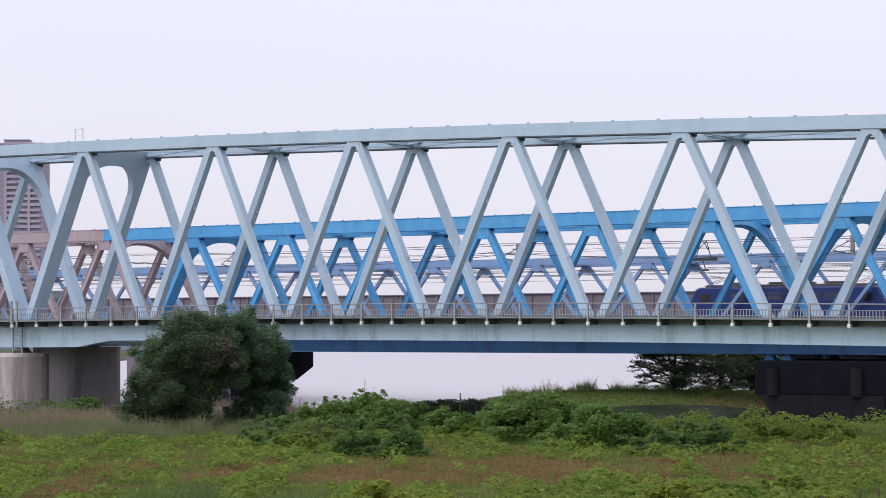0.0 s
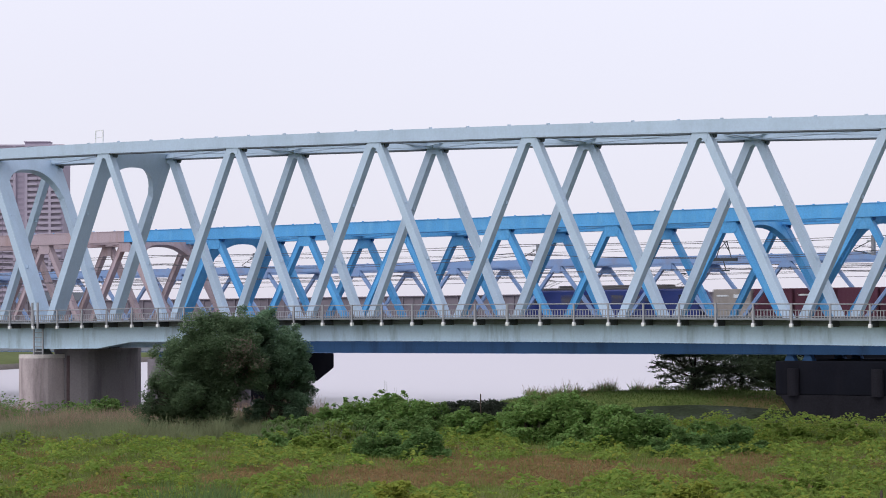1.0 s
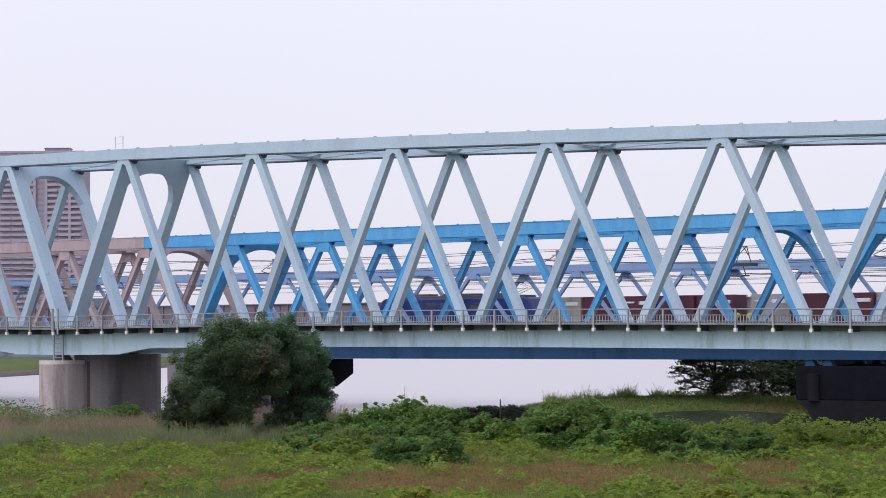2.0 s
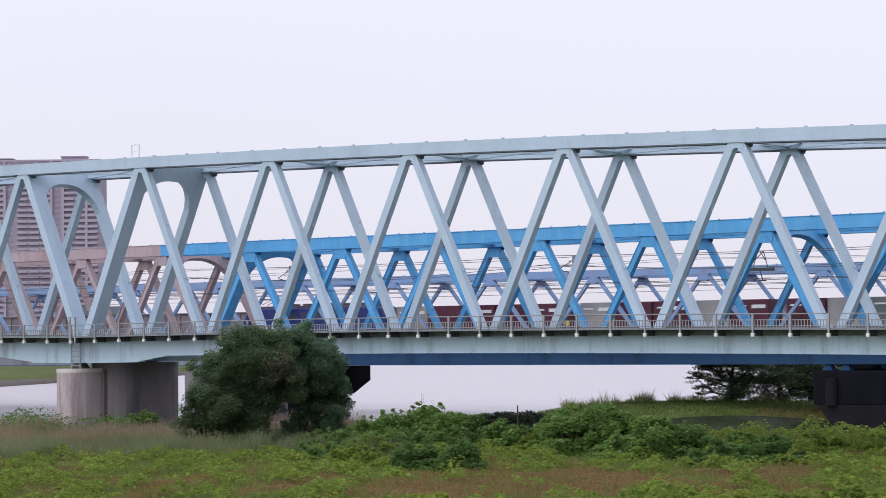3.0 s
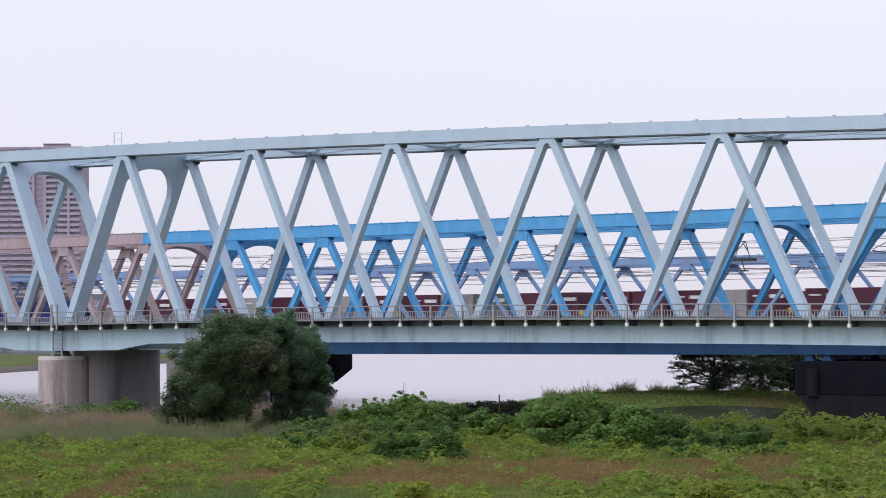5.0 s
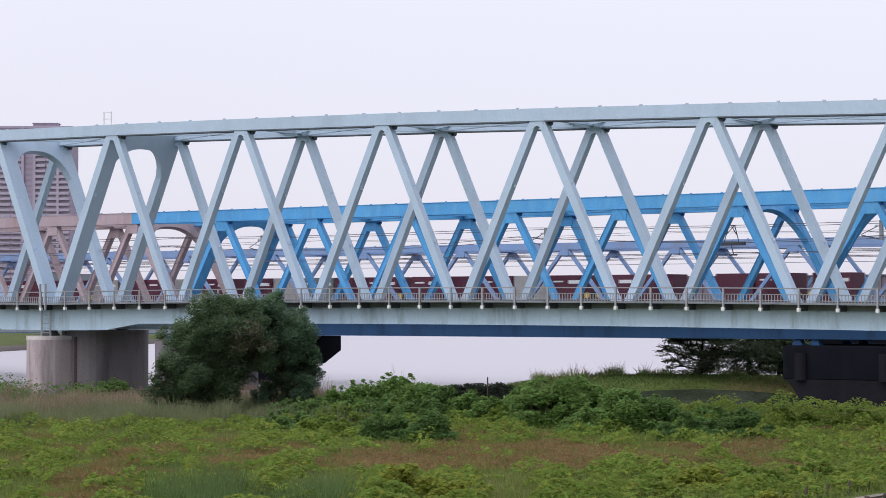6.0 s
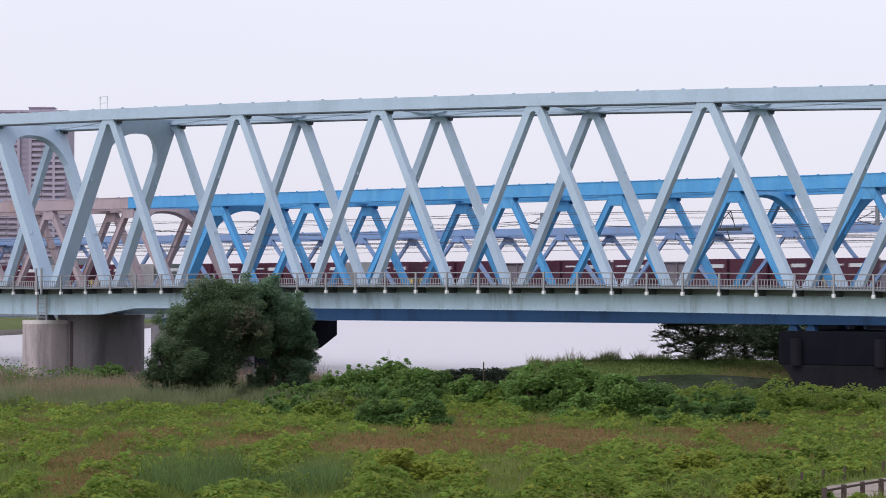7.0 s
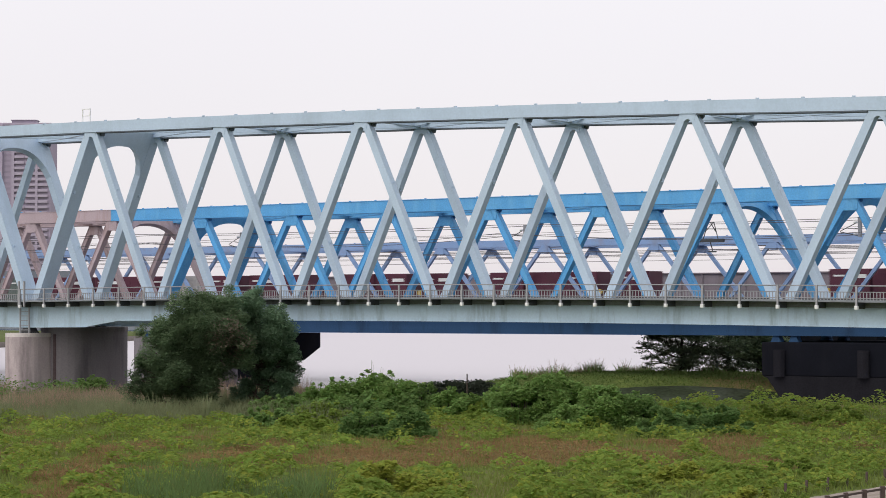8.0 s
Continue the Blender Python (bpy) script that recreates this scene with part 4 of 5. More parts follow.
def tree(x, y, lobes, leaf, count, size, label, lean=0.0, trunk_r=0.22, cover=None, squash=0.85):
    """lobes: (dx, dy, z, r): the large masses of the crown."""
    z0 = height(x, y)
    base = tagged(empty("tree", pose(x, y, z0)), label, "tree", "trees")
    bm = bmesh.new()
    tube(bm, [(0, 0, -0.2), (0.05, 0, 0.8), (lean * 0.5, 0.05, 1.9), (lean, 0, 3.4)], trunk_r, trunk_r * 0.45, 9)
    part("trunk", bm, BARK, base)
    blobs = []
    for dx, dy, z, r in lobes:
        bm = bmesh.new()
        m = Vector((dx, dy, z))
        tube(bm, [(lean * 0.4, 0, min(1.3, z * 0.5)), Vector((dx * 0.5, dy * 0.5, z * 0.72)), m], trunk_r * 0.5, 0.03, 6)
        for _ in range(4):
            e = m + Vector(rng.normal(size=3)) * r * 0.45
            tube(bm, [m * 0.75 + Vector((0, 0, z * 0.1)), e], 0.05, 0.012, 5)
        part("limb", bm, BARK, base)
        k = max(9, int(11 * r * r))
        for _ in range(k):
            d = rng.normal(size=3)
            d /= np.linalg.norm(d)
            q = np.array((dx, dy, z)) + d * r * (0.45 + 0.5 * rng.random()) * np.array([1, 1, 0.9])
            blobs.append((*q, r * (0.22 + 0.2 * rng.random())))
    for _ in range(len(lobes) * 4):
        dx, dy, z, r = lobes[rng.integers(len(lobes))]
        d = rng.normal(size=3)
        d /= np.linalg.norm(d)
        blobs.append((*(np.array((dx, dy, z)) + d * r * (0.98 + 0.16 * rng.random())), 0.16 + 0.14 * rng.random()))
    pts = crown_points(blobs, count, squash)
    pts = pts[pts[:, 2] > 0.15]
    quads("crown", leaves(pts, size, 0.9), leaf, base)
    if cover:
        cb = [b for b in blobs if (b[0] - cover[0]) ** 2 + (b[2] - cover[1]) ** 2 < cover[2] ** 2 and b[1] < 0.5]
        if cb:
            quads("dead_leaves", leaves(crown_points(cb, int(count * 0.014)) - np.array([0, 0.25, 0]), size, 0.4), L_BROWN, base, "patch of brownish leaves")
    return base


tree(-9.9, 118.0, [(0.0, 0, 4.7, 1.9), (-1.9, 0, 2.9, 1.6), (0.9, -0.2, 3.7, 1.7), (-1.1, -0.3, 2.1, 1.8), (0.7, 0.2, 2.9, 1.2), (-2.5, 0.2, 1.5, 1.2), (0.5, 0, 5.7, 0.9), (-1.1, 0, 4.1, 1.5), (-0.2, 0, 1.2, 1.0), (0.5, 0, 1.0, 0.6), (-3.1, 0, 0.9, 0.8), (-2.9, 0, 2.3, 0.9), (-3.5, 0, 1.5, 0.8), (-1.3, 0, 5.5, 0.85), (-2.9, 0, 4.1, 0.85), (-0.5, 0, 6.1, 0.6), (0.9, 0, 5.2, 0.8)],
     L_TREE, 150000, 0.115, "broad green river tree with a rounded dense crown", 0.15, cover=(1.6, 3.9, 1.1))
tree(-6.9, 119.6, [(-1.3, 0, 5.3, 1.3), (0.0, 0, 4.3, 1.5), (-0.2, 0, 3.0, 1.5), (0.8, 0.1, 2.9, 1.1), (-1.4, 0.1, 4.2, 1.4), (0.6, -0.1, 1.7, 1.15), (-0.6, 0, 1.2, 0.85), (1.2, 0, 2.3, 0.9), (1.0, 0, 1.2, 0.8), (-0.6, 0, 5.9, 0.75), (0.5, 0, 5.3, 0.75), (1.2, 0, 3.7, 0.7), (-1.1, 0, 1.1, 0.55)],
     L_TREE_D, 115000, 0.115, "darker green tree growing into its neighbour", -0.1)

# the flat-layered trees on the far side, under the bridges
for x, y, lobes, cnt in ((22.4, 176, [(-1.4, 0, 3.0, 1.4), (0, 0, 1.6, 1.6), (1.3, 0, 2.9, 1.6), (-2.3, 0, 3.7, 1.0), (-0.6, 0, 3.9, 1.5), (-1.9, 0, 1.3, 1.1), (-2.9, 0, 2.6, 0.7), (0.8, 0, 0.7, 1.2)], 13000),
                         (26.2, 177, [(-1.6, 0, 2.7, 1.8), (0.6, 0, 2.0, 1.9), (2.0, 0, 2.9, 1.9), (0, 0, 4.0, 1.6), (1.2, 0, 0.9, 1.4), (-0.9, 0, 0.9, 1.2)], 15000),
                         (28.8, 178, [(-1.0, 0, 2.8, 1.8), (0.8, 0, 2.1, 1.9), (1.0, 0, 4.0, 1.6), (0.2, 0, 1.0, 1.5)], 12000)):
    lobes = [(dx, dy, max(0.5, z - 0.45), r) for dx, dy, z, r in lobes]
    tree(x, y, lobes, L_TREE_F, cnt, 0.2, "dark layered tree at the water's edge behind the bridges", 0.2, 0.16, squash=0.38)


def mound(x, y, rx, ry, h, leaf, count, size, label, even=0.0):
    """A shrub or a heap of creepers: an inner scaffold of stems under uneven clumps of leaves."""
    z0 = height(x, y)
    base = tagged(empty("bush", pose(x, y, z0)), label, "bush", "bushes")
    bm = bmesh.new()
    blobs = []
    for _ in range(int(16 + rx * ry * 6)):
        a, q = rng.random() * math.tau, math.sqrt(rng.random())
        px, py = math.cos(a) * q * rx, math.sin(a) * q * ry
        lump = 0.72 + 0.55 * noise.noise(((x + px) * 0.9, (y + py) * 0.7, 2.2)) + 0.18 * rng.normal()
        lump += (0.85 - lump) * even
        top = h * max(0.03, 1 - q ** 3) ** 0.5 * min(1.08, max(0.25, lump + 0.15))
        r = min(0.6, 0.28 * h + 0.1) * (0.35 + 0.6 * rng.random())
        blobs.append((px, py, max(0.05, top - r), r))
        tube(bm, [(px * 0.5, py * 0.5, -0.05), (px * 0.85, py * 0.85, top * 0.5), (px, py, top - r * 0.3)], 0.03, 0.01, 4)
    for _ in range(0 if even else 6):
        a, q = rng.random() * math.tau, rng.random() * 0.8
        px, py = math.cos(a) * q * rx, math.sin(a) * q * ry
        blobs.append((px, py, h * (0.92 + 0.2 * rng.random()) * max(0.1, 1 - q ** 3) ** 0.5, 0.1))
    part("stem", bm, BARK, base)
    pts = crown_points(blobs, count)
    low = np.column_stack([(rng.random((count // 3, 2)) * 2 - 1) * 0.95 * np.array([rx, ry]), rng.random(count // 3) * h * 0.35])
    pts = np.concatenate([pts, low])
    pts = pts[pts[:, 2] > -0.05]
    quads("foliage", leaves(pts, size, 0.7), leaf, base)
    return base


G1, G2 = "heap of green creepers over low shrubs", "dark green rounded shrub in the meadow"
# creepers heaped over shrubs before the bridge
for x, y, rx, ry, h, leaf, cnt, size, lab in (
        (-4.3, 116.6, 1.1, 1.2, 1.35, L_MOUND, 5000, 0.18, G1),
        (-3.2, 117, 1.6, 1.6, 1.75, L_MOUND, 8000, 0.18, G1),
        (-1.7, 117, 1.9, 1.6, 2.1, L_MOUND, 9500, 0.18, G1),
        (-0.2, 117, 1.7, 1.6, 2.15, L_MOUND, 9000, 0.18, G1),
        (1.2, 116.8, 1.5, 1.5, 1.6, L_BUSH, 7000, 0.18, G1),
        (-1.6, 113.5, 1.7, 1.4, 1.3, L_BUSH, 7650, 0.17, G1),
        (0.6, 114, 1.3, 1.3, 1.1, L_BUSH, 6120, 0.17, G1),
        (3.0, 115, 1.7, 1.3, 1.35, L_MOUND, 7820, 0.17, G1),
        (4.9, 113, 1.4, 1.3, 0.95, L_KUDZU, 5780, 0.17, G1),
        (5.5, 113, 1.2, 1.3, 1.8, L_MOUND, 7820, 0.17, G1),
        (6.4, 111, 1.6, 1.4, 2.25, L_MOUND, 9350, 0.17, G1),
        (7.9, 111, 1.6, 1.4, 2.3, L_MOUND, 9350, 0.17, G1),
        (9.0, 112, 1.3, 1.3, 1.9, L_BUSH, 7820, 0.17, G1),
        (8.2, 106, 1.3, 1.2, 1.25, L_MOUND, 7140, 0.17, G1),
        (9.8, 106, 1.5, 1.3, 1.95, L_MOUND, 8500, 0.17, G1),
        (11.3, 106, 1.3, 1.2, 1.6, L_BUSH, 6800, 0.17, G1),
        (-6.4, 116, 1.2, 1.1, 1.0, L_BUSH, 5100, 0.17, G1),
        (-5.0, 116, 1.2, 1.1, 1.0, L_BUSH, 5100, 0.17, G1),
        (-6.0, 106.5, 1.5, 1.2, 0.85, L_BUSH, 5100, 0.17, G1),
        (-4.0, 103, 1.6, 1.2, 0.8, L_KUDZU, 5100, 0.17, G1),
        (-3.4, 110, 1.6, 1.4, 0.95, L_KUDZU, 5440, 0.17, G1),
        (15.0, 112, 1.5, 1.2, 0.95, L_MOUND, 6120, 0.18, G1),
        (18.5, 112, 1.6, 1.1, 0.8, L_KUDZU, 6120, 0.18, G1),
        (22, 112, 1.5, 1.1, 0.75, L_KUDZU, 5100, 0.18, G1),
):
    mound(x, y, rx, ry, h, leaf, cnt, size, lab)
# round shrubs in the meadow
for x, y, rx, ry, h, leaf, cnt, size, lab in (
        (-1.25, 97.5, 0.95, 0.9, 1.3, L_SHRUB, 7140, 0.14, G2),
        (0.75, 96.5, 1.15, 1.0, 1.25, L_SHRUB, 8160, 0.14, G2),
        (-0.2, 97, 0.9, 0.8, 0.7, L_SHRUB, 4080, 0.14, G2),
        (12.3, 100, 1.6, 1.1, 1.3, L_SHRUB, 11050, 0.15, G2),
        (14.4, 100, 1.5, 1.1, 1.2, L_SHRUB, 11050, 0.15, G2),
):
    mound(x, y, rx, ry, h, leaf, cnt, size, lab)
# bright creepers near the path
for x, y, rx, ry, h, leaf, cnt, size, lab in (
        (-0.4, 70.2, 1.35, 0.9, 0.95, L_KUDZU_Y, 3600, 0.19, "bright yellow-green leafy creeper"),
        (1.2, 67.8, 0.8, 0.6, 0.55, L_KUDZU_Y, 1800, 0.17, "bright yellow-green leafy creeper"),
        (9.4, 72.2, 1.3, 0.8, 0.6, L_KUDZU_Y, 2800, 0.17, "bright yellow-green leafy creeper"),
        (11.0, 72.6, 1.2, 0.8, 0.55, L_KUDZU, 3740, 0.13, G1),
        (9.9, 62.6, 1.0, 0.8, 0.62, L_KUDZU_Y, 2600, 0.14, "bright yellow-green leafy creeper"),
        (10.9, 62.0, 0.8, 0.6, 0.5, L_KUDZU, 1800, 0.14, G1),
        (13.6, 76, 1.5, 0.9, 0.5, L_KUDZU, 4420, 0.13, G1),
):
    mound(x, y, rx, ry, h, leaf, cnt, size, lab)
# plants at the water and the pier
mound(3.5, 118.4, 2.9, 0.8, 1.85, L_HEDGE, 15000, 0.15, "dark low hedge at the water's edge", 0.85)
for x, y, rx, ry, h, leaf, cnt, size, lab in (
        (-17.5, 131, 1, 0.8, 1.7, L_BUSH, 2200, 0.22, "thin green shrub before the pier"),
        (-19.5, 131.5, 1, 0.8, 1.3, L_BUSH, 1500, 0.22, "thin green shrub before the pier"),
):
    mound(x, y, rx, ry, h, leaf, cnt, size, lab)


def scatter(n, x0, x1, y0, y1, keep):
    """Points over the meadow, wider apart with distance from the levee, thinned by keep(x, y, v)."""
    out = []
    y = y0 + (y1 - y0) * rng.random(n * 2) ** 1.2
    fan = np.clip(y / 130, 0.35, 1.6)
    x = (x0 + (x1 - x0) * rng.random(n * 2)) * fan
    for a, b, v in zip(x, y, rng.random(n * 2)):
        if b < shore(a) + 1 and keep(a, b, v):
            out.append((a, b))
            if len(out) >= n:
                break
    return np.array(out)


def patch(x, y, k, seed):
    return noise.noise((x * k, y * k * 0.6, seed))


def stuff(name, verts, material, label, category):
    return tagged(quads(name, verts, material), label, category, kind="stuff")


def brown(x, y):
    band = math.exp(-((y - 87.5 - 5 * patch(x, y, 0.07, 6.0)) / 6.5) ** 2 - ((x - 2) / 15) ** 4)
    return 0.9 * patch(x, y, 0.13, 3.1) + 0.75 * patch(x, y, 0.4, 4.4) + 0.65 * band - 0.28


def on_path(x, y):
    return -0.1 < 0.8 * (x - 12.79) - 0.6 * (y - 67.66) < 2.8 and x > 6


def track(x, y):
    return ((x - 20.8) / 9.3) ** 4 + ((y - 151.5) / 11.9) ** 4 < 1


grass = scatter(130000, -38, 48, 58, 140, lambda x, y, v: not on_path(x, y) and brown(x, y) < 0.12 + 0.8 * v * v and not track(x, y))
stuff("grass", blades(grass, 0.26, 0.035), L_GRASS, "rough green meadow grass", "grass")
def by_path(x, y):
    return -0.6 < 0.8 * (x - 12.79) - 0.6 * (y - 67.66) < 3.4 and x > 6


def tuft(x, y):
    return patch(x, y, 0.55, 5.0) + 0.6 * patch(x, y, 1.3, 8.0)


kd = scatter(190000, -38, 48, 58, 150, lambda x, y, v: brown(x, y) < 0.12 + 0.25 * v and tuft(x, y) > -0.02 + 0.2 * v and not by_path(x, y) and not track(x, y) and not (x < -7 and 112 < y))
kz = np.array([height(x, y) + 0.05 + 0.95 * max(0.0, tuft(x, y) + 0.05) for x, y in kd]) * (1.0 - 0.35 * rng.random(len(kd)) ** 2)
half = rng.random(len(kd)) < np.array([0.12 + 0.5 * max(0.0, patch(x, y, 0.25, 12.0)) for x, y in kd])
stuff("creeper", leaves(np.column_stack([kd, kz])[~half], 0.2, 0.8), L_KUDZU, "carpet of broad-leaved green creeper", "creeper")
stuff("creeper", leaves(np.column_stack([kd, kz])[half], 0.21, 0.8), L_KUDZU_Y, "lighter yellow-green creeper leaves", "creeper")
rd = scatter(90000, -38, 48, 60, 120, lambda x, y, v: brown(x, y) > 0.05 + 0.2 * v and not on_path(x, y))
rl = rd[::2]
stuff("dry_weeds", np.concatenate([blades(rd, 0.17, 0.035, 0.6), leaves(np.column_stack([rl, [height(x, y) + 0.05 + 0.22 * max(0.0, tuft(x, y)) for x, y in rl]]), 0.15, 0.7)]), L_RED, "reddish-brown dry weeds", "weeds")
def reed_h(xy, h):
    return h * np.array([0.55 + 0.9 * max(0.0, 0.45 + patch(x, y, 0.35, 2.0) + 0.5 * patch(x, y, 1.1, 6.0)) for x, y in xy])


mown = scatter(60000, -10, 48, 148, 190, lambda x, y, v: not track(x, y))
stuff("mown_grass", blades(mown, 0.16, 0.06, 0.8), L_SLOPE, "short grass on the rise by the piers", "grass")
rim = np.column_stack([9 + 18 * rng.random(9000), rng.random(9000)])
rim[:, 1] = [shore(x) + 1.0 - 6 * v for x, v in rim]
rim = rim[[patch(x, y, 0.5, 3.0) + 0.6 * patch(x, y, 1.4, 7.0) > 0.0 for x, y in rim]]
rim_h = 0.85 * np.array([0.3 + max(0.0, 0.4 + patch(x, 0, 0.6, 9.0) + 0.6 * patch(x, y, 1.7, 4.0)) for x, y in rim])
stuff("rim_growth", blades(rim[::3], rim_h[::3], 0.04, 0.35), L_DRY, "pale dry stalks along the top of the bank", "weeds")
rest = np.arange(len(rim)) % 3 > 0
stuff("rim_growth", blades(rim[rest], 0.75 * rim_h[rest], 0.05, 0.5), L_MOUND, "ragged green weeds along the top of the bank", "weeds")
re = scatter(60000, -42, 0, 108, 150, lambda x, y, v: x < -4.5 + 3 * v and y < 138 + 0.2 * x and (y > 112 + 6 * v or patch(x, y, 0.3, 4) > 0.1))
stuff("reeds", blades(re, reed_h(re, 0.75), 0.035, 0.35), L_REED, "grey-green reeds along the bank", "reeds")
rdry = scatter(52000, -42, 0, 119, 142, lambda x, y, v: x < -4.5 and patch(x, y, 0.18, 7) > -0.25 + 0.3 * v)
stuff("dry_reeds", blades(rdry, reed_h(rdry, 0.85), 0.03, 0.3), L_DRY, "pale pinkish dry reed stalks", "reeds")
wd = scatter(9000, -42, -16, 128, 146, lambda x, y, v: patch(x, y, 0.4, 1) > -0.1)
stuff("bank_weeds", leaves(np.column_stack([wd, 0.2 + 1.1 * rng.random(len(wd)) * reed_h(wd, 1.0)]), 0.2, 0.6), L_BUSH, "green leafy weeds at the pier foot", "weeds")
tg = scatter(9000, -40, 0, 60, 76, lambda x, y, v: (x + 4.8) ** 2 / 9 + (y - 68.5) ** 2 / 22 + 1.4 * patch(x, y, 0.6, 5) < 0.9)
stuff("tall_grass", blades(tg, reed_h(tg, 0.7), 0.035, 0.35), L_TALL, "tall bluish-green grass tuft", "grass")

TRACK_DARK = mat("dark_bare_track", (0.030, 0.040, 0.022), 0.9, vary=0.6, big=0.3, fine=4, bump=0.4, stain=(0.10, 0.11, 0.10), stain_amount=0.5, stain_scale=0.25, spec=0.1)
bm = bmesh.new()
fan = [[bm.verts.new((x, y, height(x, y) + 0.16)) for x, y in ((20.8 + 9.3 * q * f * math.copysign(abs(math.cos(a)) ** 0.55, math.cos(a)), 151.5 + 11.9 * q * f * math.copysign(abs(math.sin(a)) ** 0.55, math.sin(a))) for f in (0.02, 0.2, 0.4, 0.6, 0.8, 1.0))]
       for a, q in ((k * math.tau / 48, 1 + 0.1 * noise.noise((math.cos(k * math.tau / 48) * 2, math.sin(k * math.tau / 48) * 2, 0.5))) for k in range(48))]
for k in range(48):
    for j in range(5):
        bm.faces.new((fan[k][j], fan[k][j + 1], fan[(k + 1) % 48][j + 1], fan[(k + 1) % 48][j]))
tagged(link("track", bm, TRACK_DARK), "dark bare track under the bridges", "track", kind="structure")

q = rng.random((9000, 2)) * np.array([24, 12]) + np.array([9, 126])
q = q[[abs(((x - 20.5) / 9.5) ** 2 + ((y - 151) / 12) ** 2 - 1.15) < 0.5 + 1.2 * patch(x, y, 0.5, 2) and y < 140 for x, y in q]]
stuff("rim_weeds", blades(q, 0.55, 0.04, 0.3), L_GRASS, "rank weeds along the edge of the hollow", "weeds")
bm = bmesh.new()
tube(bm, [(0, 0, -0.3), (0, 0, 2.0)], 0.04, 0.035, 8)
tagged(link("marker_stake", bm, BARK), "thin dark stake standing in the bushes", "stake").matrix_basis = pose(3.8, 117.2, 0.2)
for x, y, n_, h_ in ((7.5, 111.6, 9, 2.7), (-0.6, 117.3, 12, 2.5), (-1.2, 117.0, 7, 2.5)):
    q = np.column_stack([x + 0.35 * rng.normal(size=n_), y + 0.3 * rng.normal(size=n_)])
    tagged(quads("weed_tuft", blades(q, h_ * 0.85, 0.05, 0.16), L_REED), "tall thin weeds rising over the bushes", "weeds", "weed tufts")

# ================= path and its posts =================
PATH = mat("pale_path", (0.31, 0.265, 0.24), 0.9, vary=0.25, big=0.6, fine=6, bump=0.4, stain=(0.12, 0.12, 0.06), stain_amount=0.95, stain_scale=1.2, spec=0.1)
bm = bmesh.new()
rows = []
for k in range(70):
    t = -14 + k * 0.75
    c = Vector((12.79 + t * 0.6, 67.66 + t * 0.8, 0))
    off = Vector((0.8, -0.6, 0))
    rows.append([bm.verts.new(Vector((p.x, p.y, height(p.x, p.y) + 0.03 + (0.02 if 0 < j < 4 else -0.05)))) for j, p in
                 enumerate(c + off * (q + 0.12 * noise.noise((t, q, 0))) for q in (-0.1, 0.15, 1.3, 2.45, 2.7))])
for a, b in zip(rows, rows[1:]):
    for i in range(4):
        bm.faces.new((a[i], a[i + 1], b[i + 1], b[i]))
bmesh.ops.recalc_face_normals(bm, faces=bm.faces)
tagged(link("path", bm, PATH, smooth=True), "pale gravel path with grassy edges", "path", kind="structure")
POST = mat("dark_wood_post", (0.085, 0.06, 0.055), 0.9, vary=0.25, bump=0.5)
fence = tagged(empty("wooden_fence"), "low dark brown wooden fence beside the gravel path", "fence")
tops = []
for k in range(-1, 13):
    x, y = 11.95 + k * 0.74, 62.05 + k * 1.06
    m = pose(x, y, height(x, y), rng.normal() * 1.2, rng.normal() * 1.2, rng.normal() * 6)
    bm = bmesh.new()
    box(bm, -0.065, 0.065, -0.065, 0.065, -0.3, 0.5 + 0.03 * rng.random(), 0.012)
    part("post", bm, POST, fence).matrix_basis = m
    tops.append(Vector((x, y, height(x, y) + 0.43)))
for a, b in zip(tops, tops[1:]):
    d = (b - a).normalized() * 0.08
    bm = bmesh.new()
    beam(bm, a + d, b - d, 0.06, 0.045)
    part("rail", bm, POST, fence)


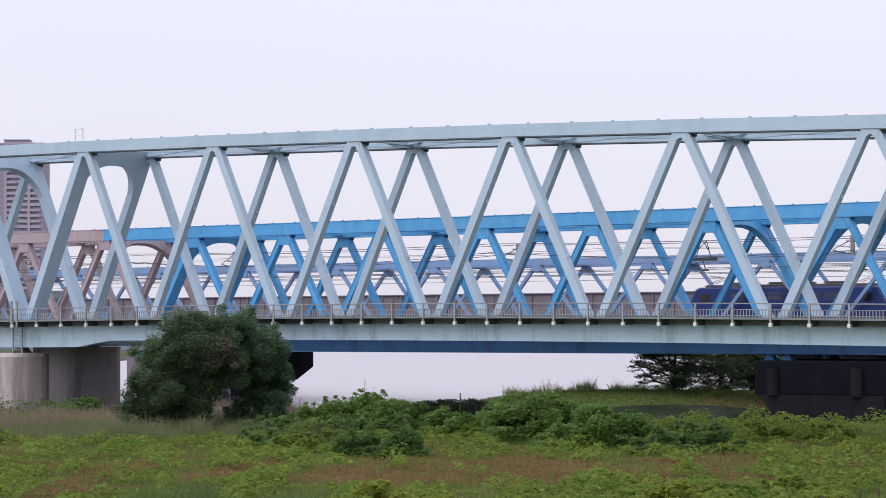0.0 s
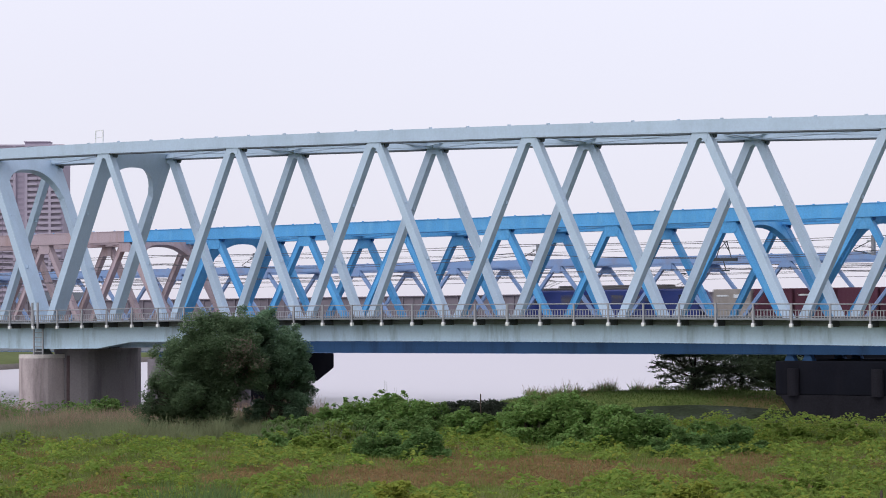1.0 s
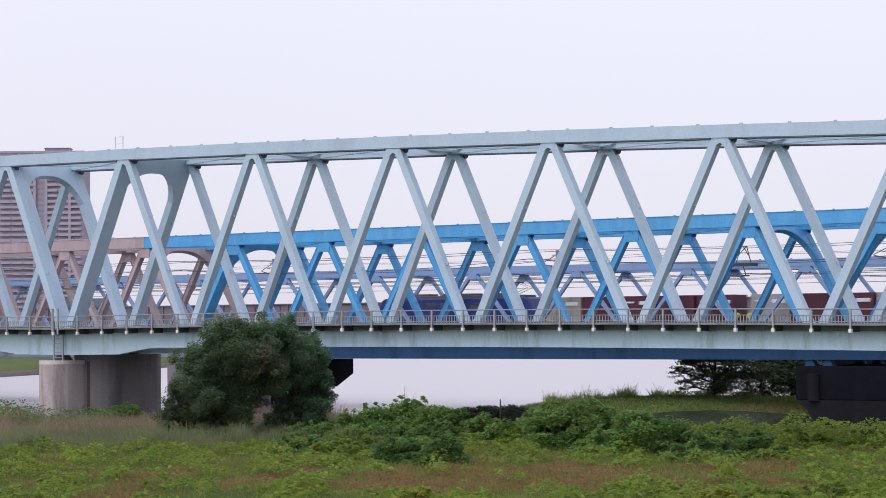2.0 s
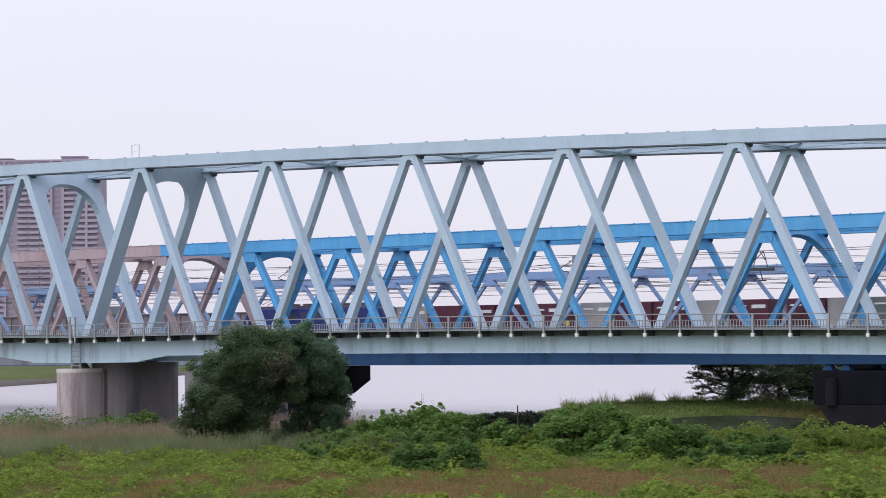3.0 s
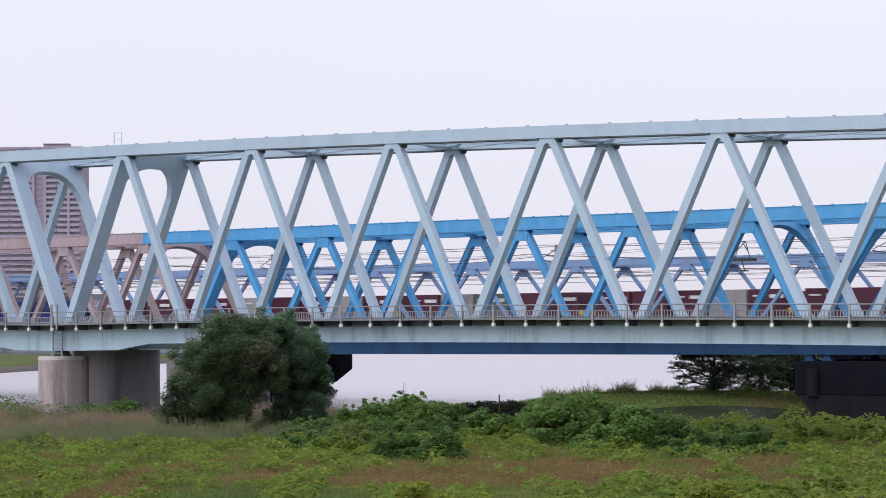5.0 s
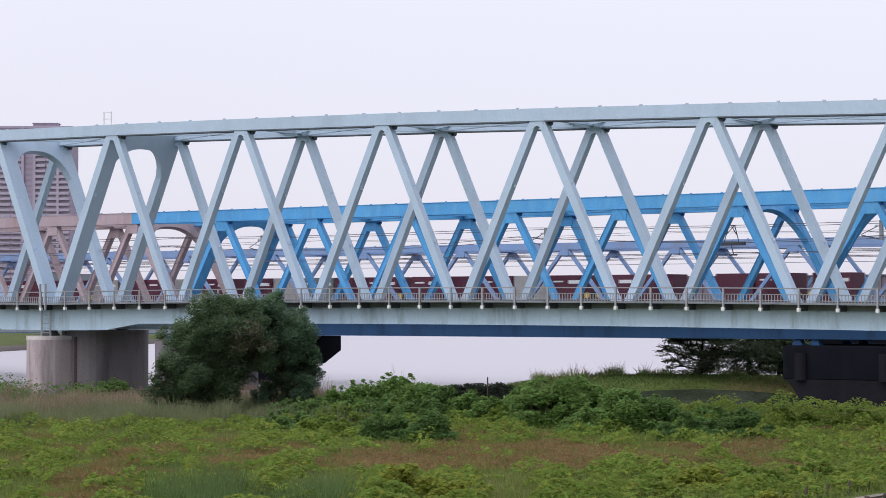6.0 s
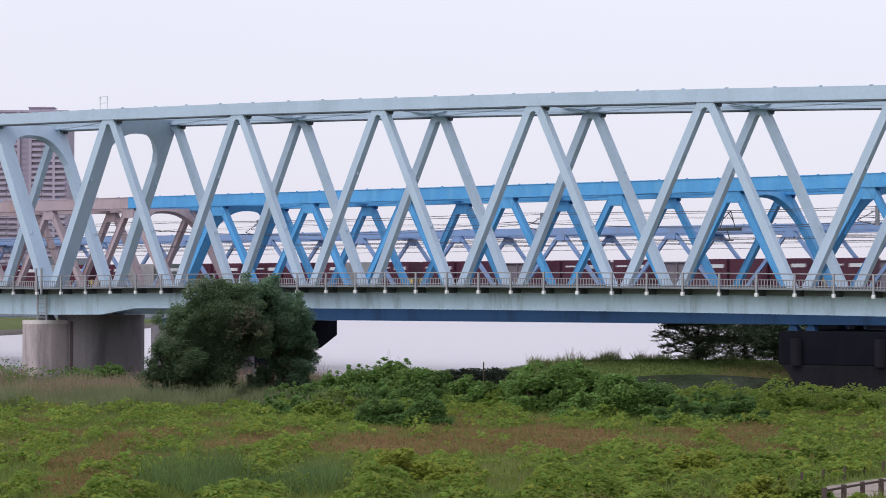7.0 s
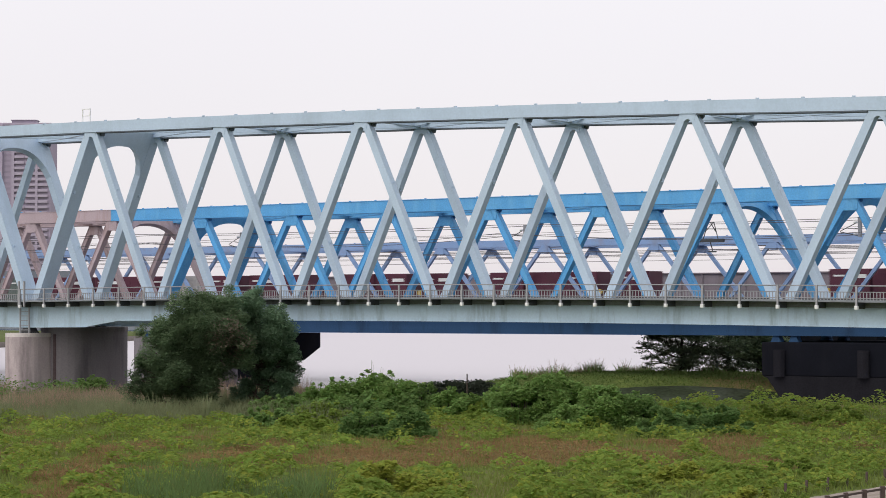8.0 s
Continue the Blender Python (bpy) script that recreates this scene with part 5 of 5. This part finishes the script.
edge_post = None
for k in range(9):
    x, y = 10.9 + k * 0.85, 66.4 + k * 1.14
    m = pose(x, y, height(x, y), rng.normal() * 2, rng.normal() * 2, 0)
    if edge_post is None:
        bm = bmesh.new()
        tube(bm, [(0, 0, -0.3), (0, 0, 0.4), (0, 0, 0.42)], 0.045, 0.04, 10)
        edge_post = tagged(link("fence_post", bm, POST), "short dark wooden post in the weeds beside the path", "post", "posts along the path")
        edge_post.matrix_basis = m
    else:
        copy_thing(edge_post, m)


# single pickets of the near railing
bm = bmesh.new()
box(bm, -0.02, 0.02, -0.012, 0.012, 0, 0.36)
picket = part("picket", bm, GALV, near)
k = 0
for i in range(int(190 / 0.165)):
    s = -75 + i * 0.165
    if PICKETS[0] <= s < PICKETS[1]:
        m = pose(s, -1.358, DECK)
        if k == 0:
            picket.matrix_basis = m
        else:
            share(picket, m)
        k += 1


# the near bridge is cambered: highest towards the middle of its span
def camber(s):
    if s < -5:
        return min(0.1, -0.036 - 0.01 * (s + 5))
    return 0.08 - 0.00022 * (min(s, 60) - 18) ** 2


def bend(base):
    for o in base.children:
        me = o.data
        if me is None:
            continue
        if me.users > 1 or o.matrix_basis.translation.length > 0.01:
            o.matrix_basis = Matrix.Translation((0, 0, camber(o.matrix_basis.translation.x))) @ o.matrix_basis
            continue
        xs_ = [v.co.x for v in me.vertices]
        if max(xs_) - min(xs_) > 25 and len(me.vertices) < 200:
            b = bmesh.new()
            b.from_mesh(me)
            for k in range(-73, 115, 4):
                bmesh.ops.bisect_plane(b, geom=b.verts[:] + b.edges[:] + b.faces[:], plane_co=(k, 0, 0), plane_no=(1, 0, 0))
            b.to_mesh(me)
            b.free()
        for v in me.vertices:
            v.co.z += camber(v.co.x)


bend(near)


# ================= what moves =================
def motions():
    times = [0.0, 2.0, 4.0, 6.0, 8.0]
    walk(loco, [(t, train_pose(0, t)) for t in times])
    for i, w in enumerate(wagons):
        walk(w, [(t, train_pose(18.3 + 20.4 * i, t)) for t in times])


motions()
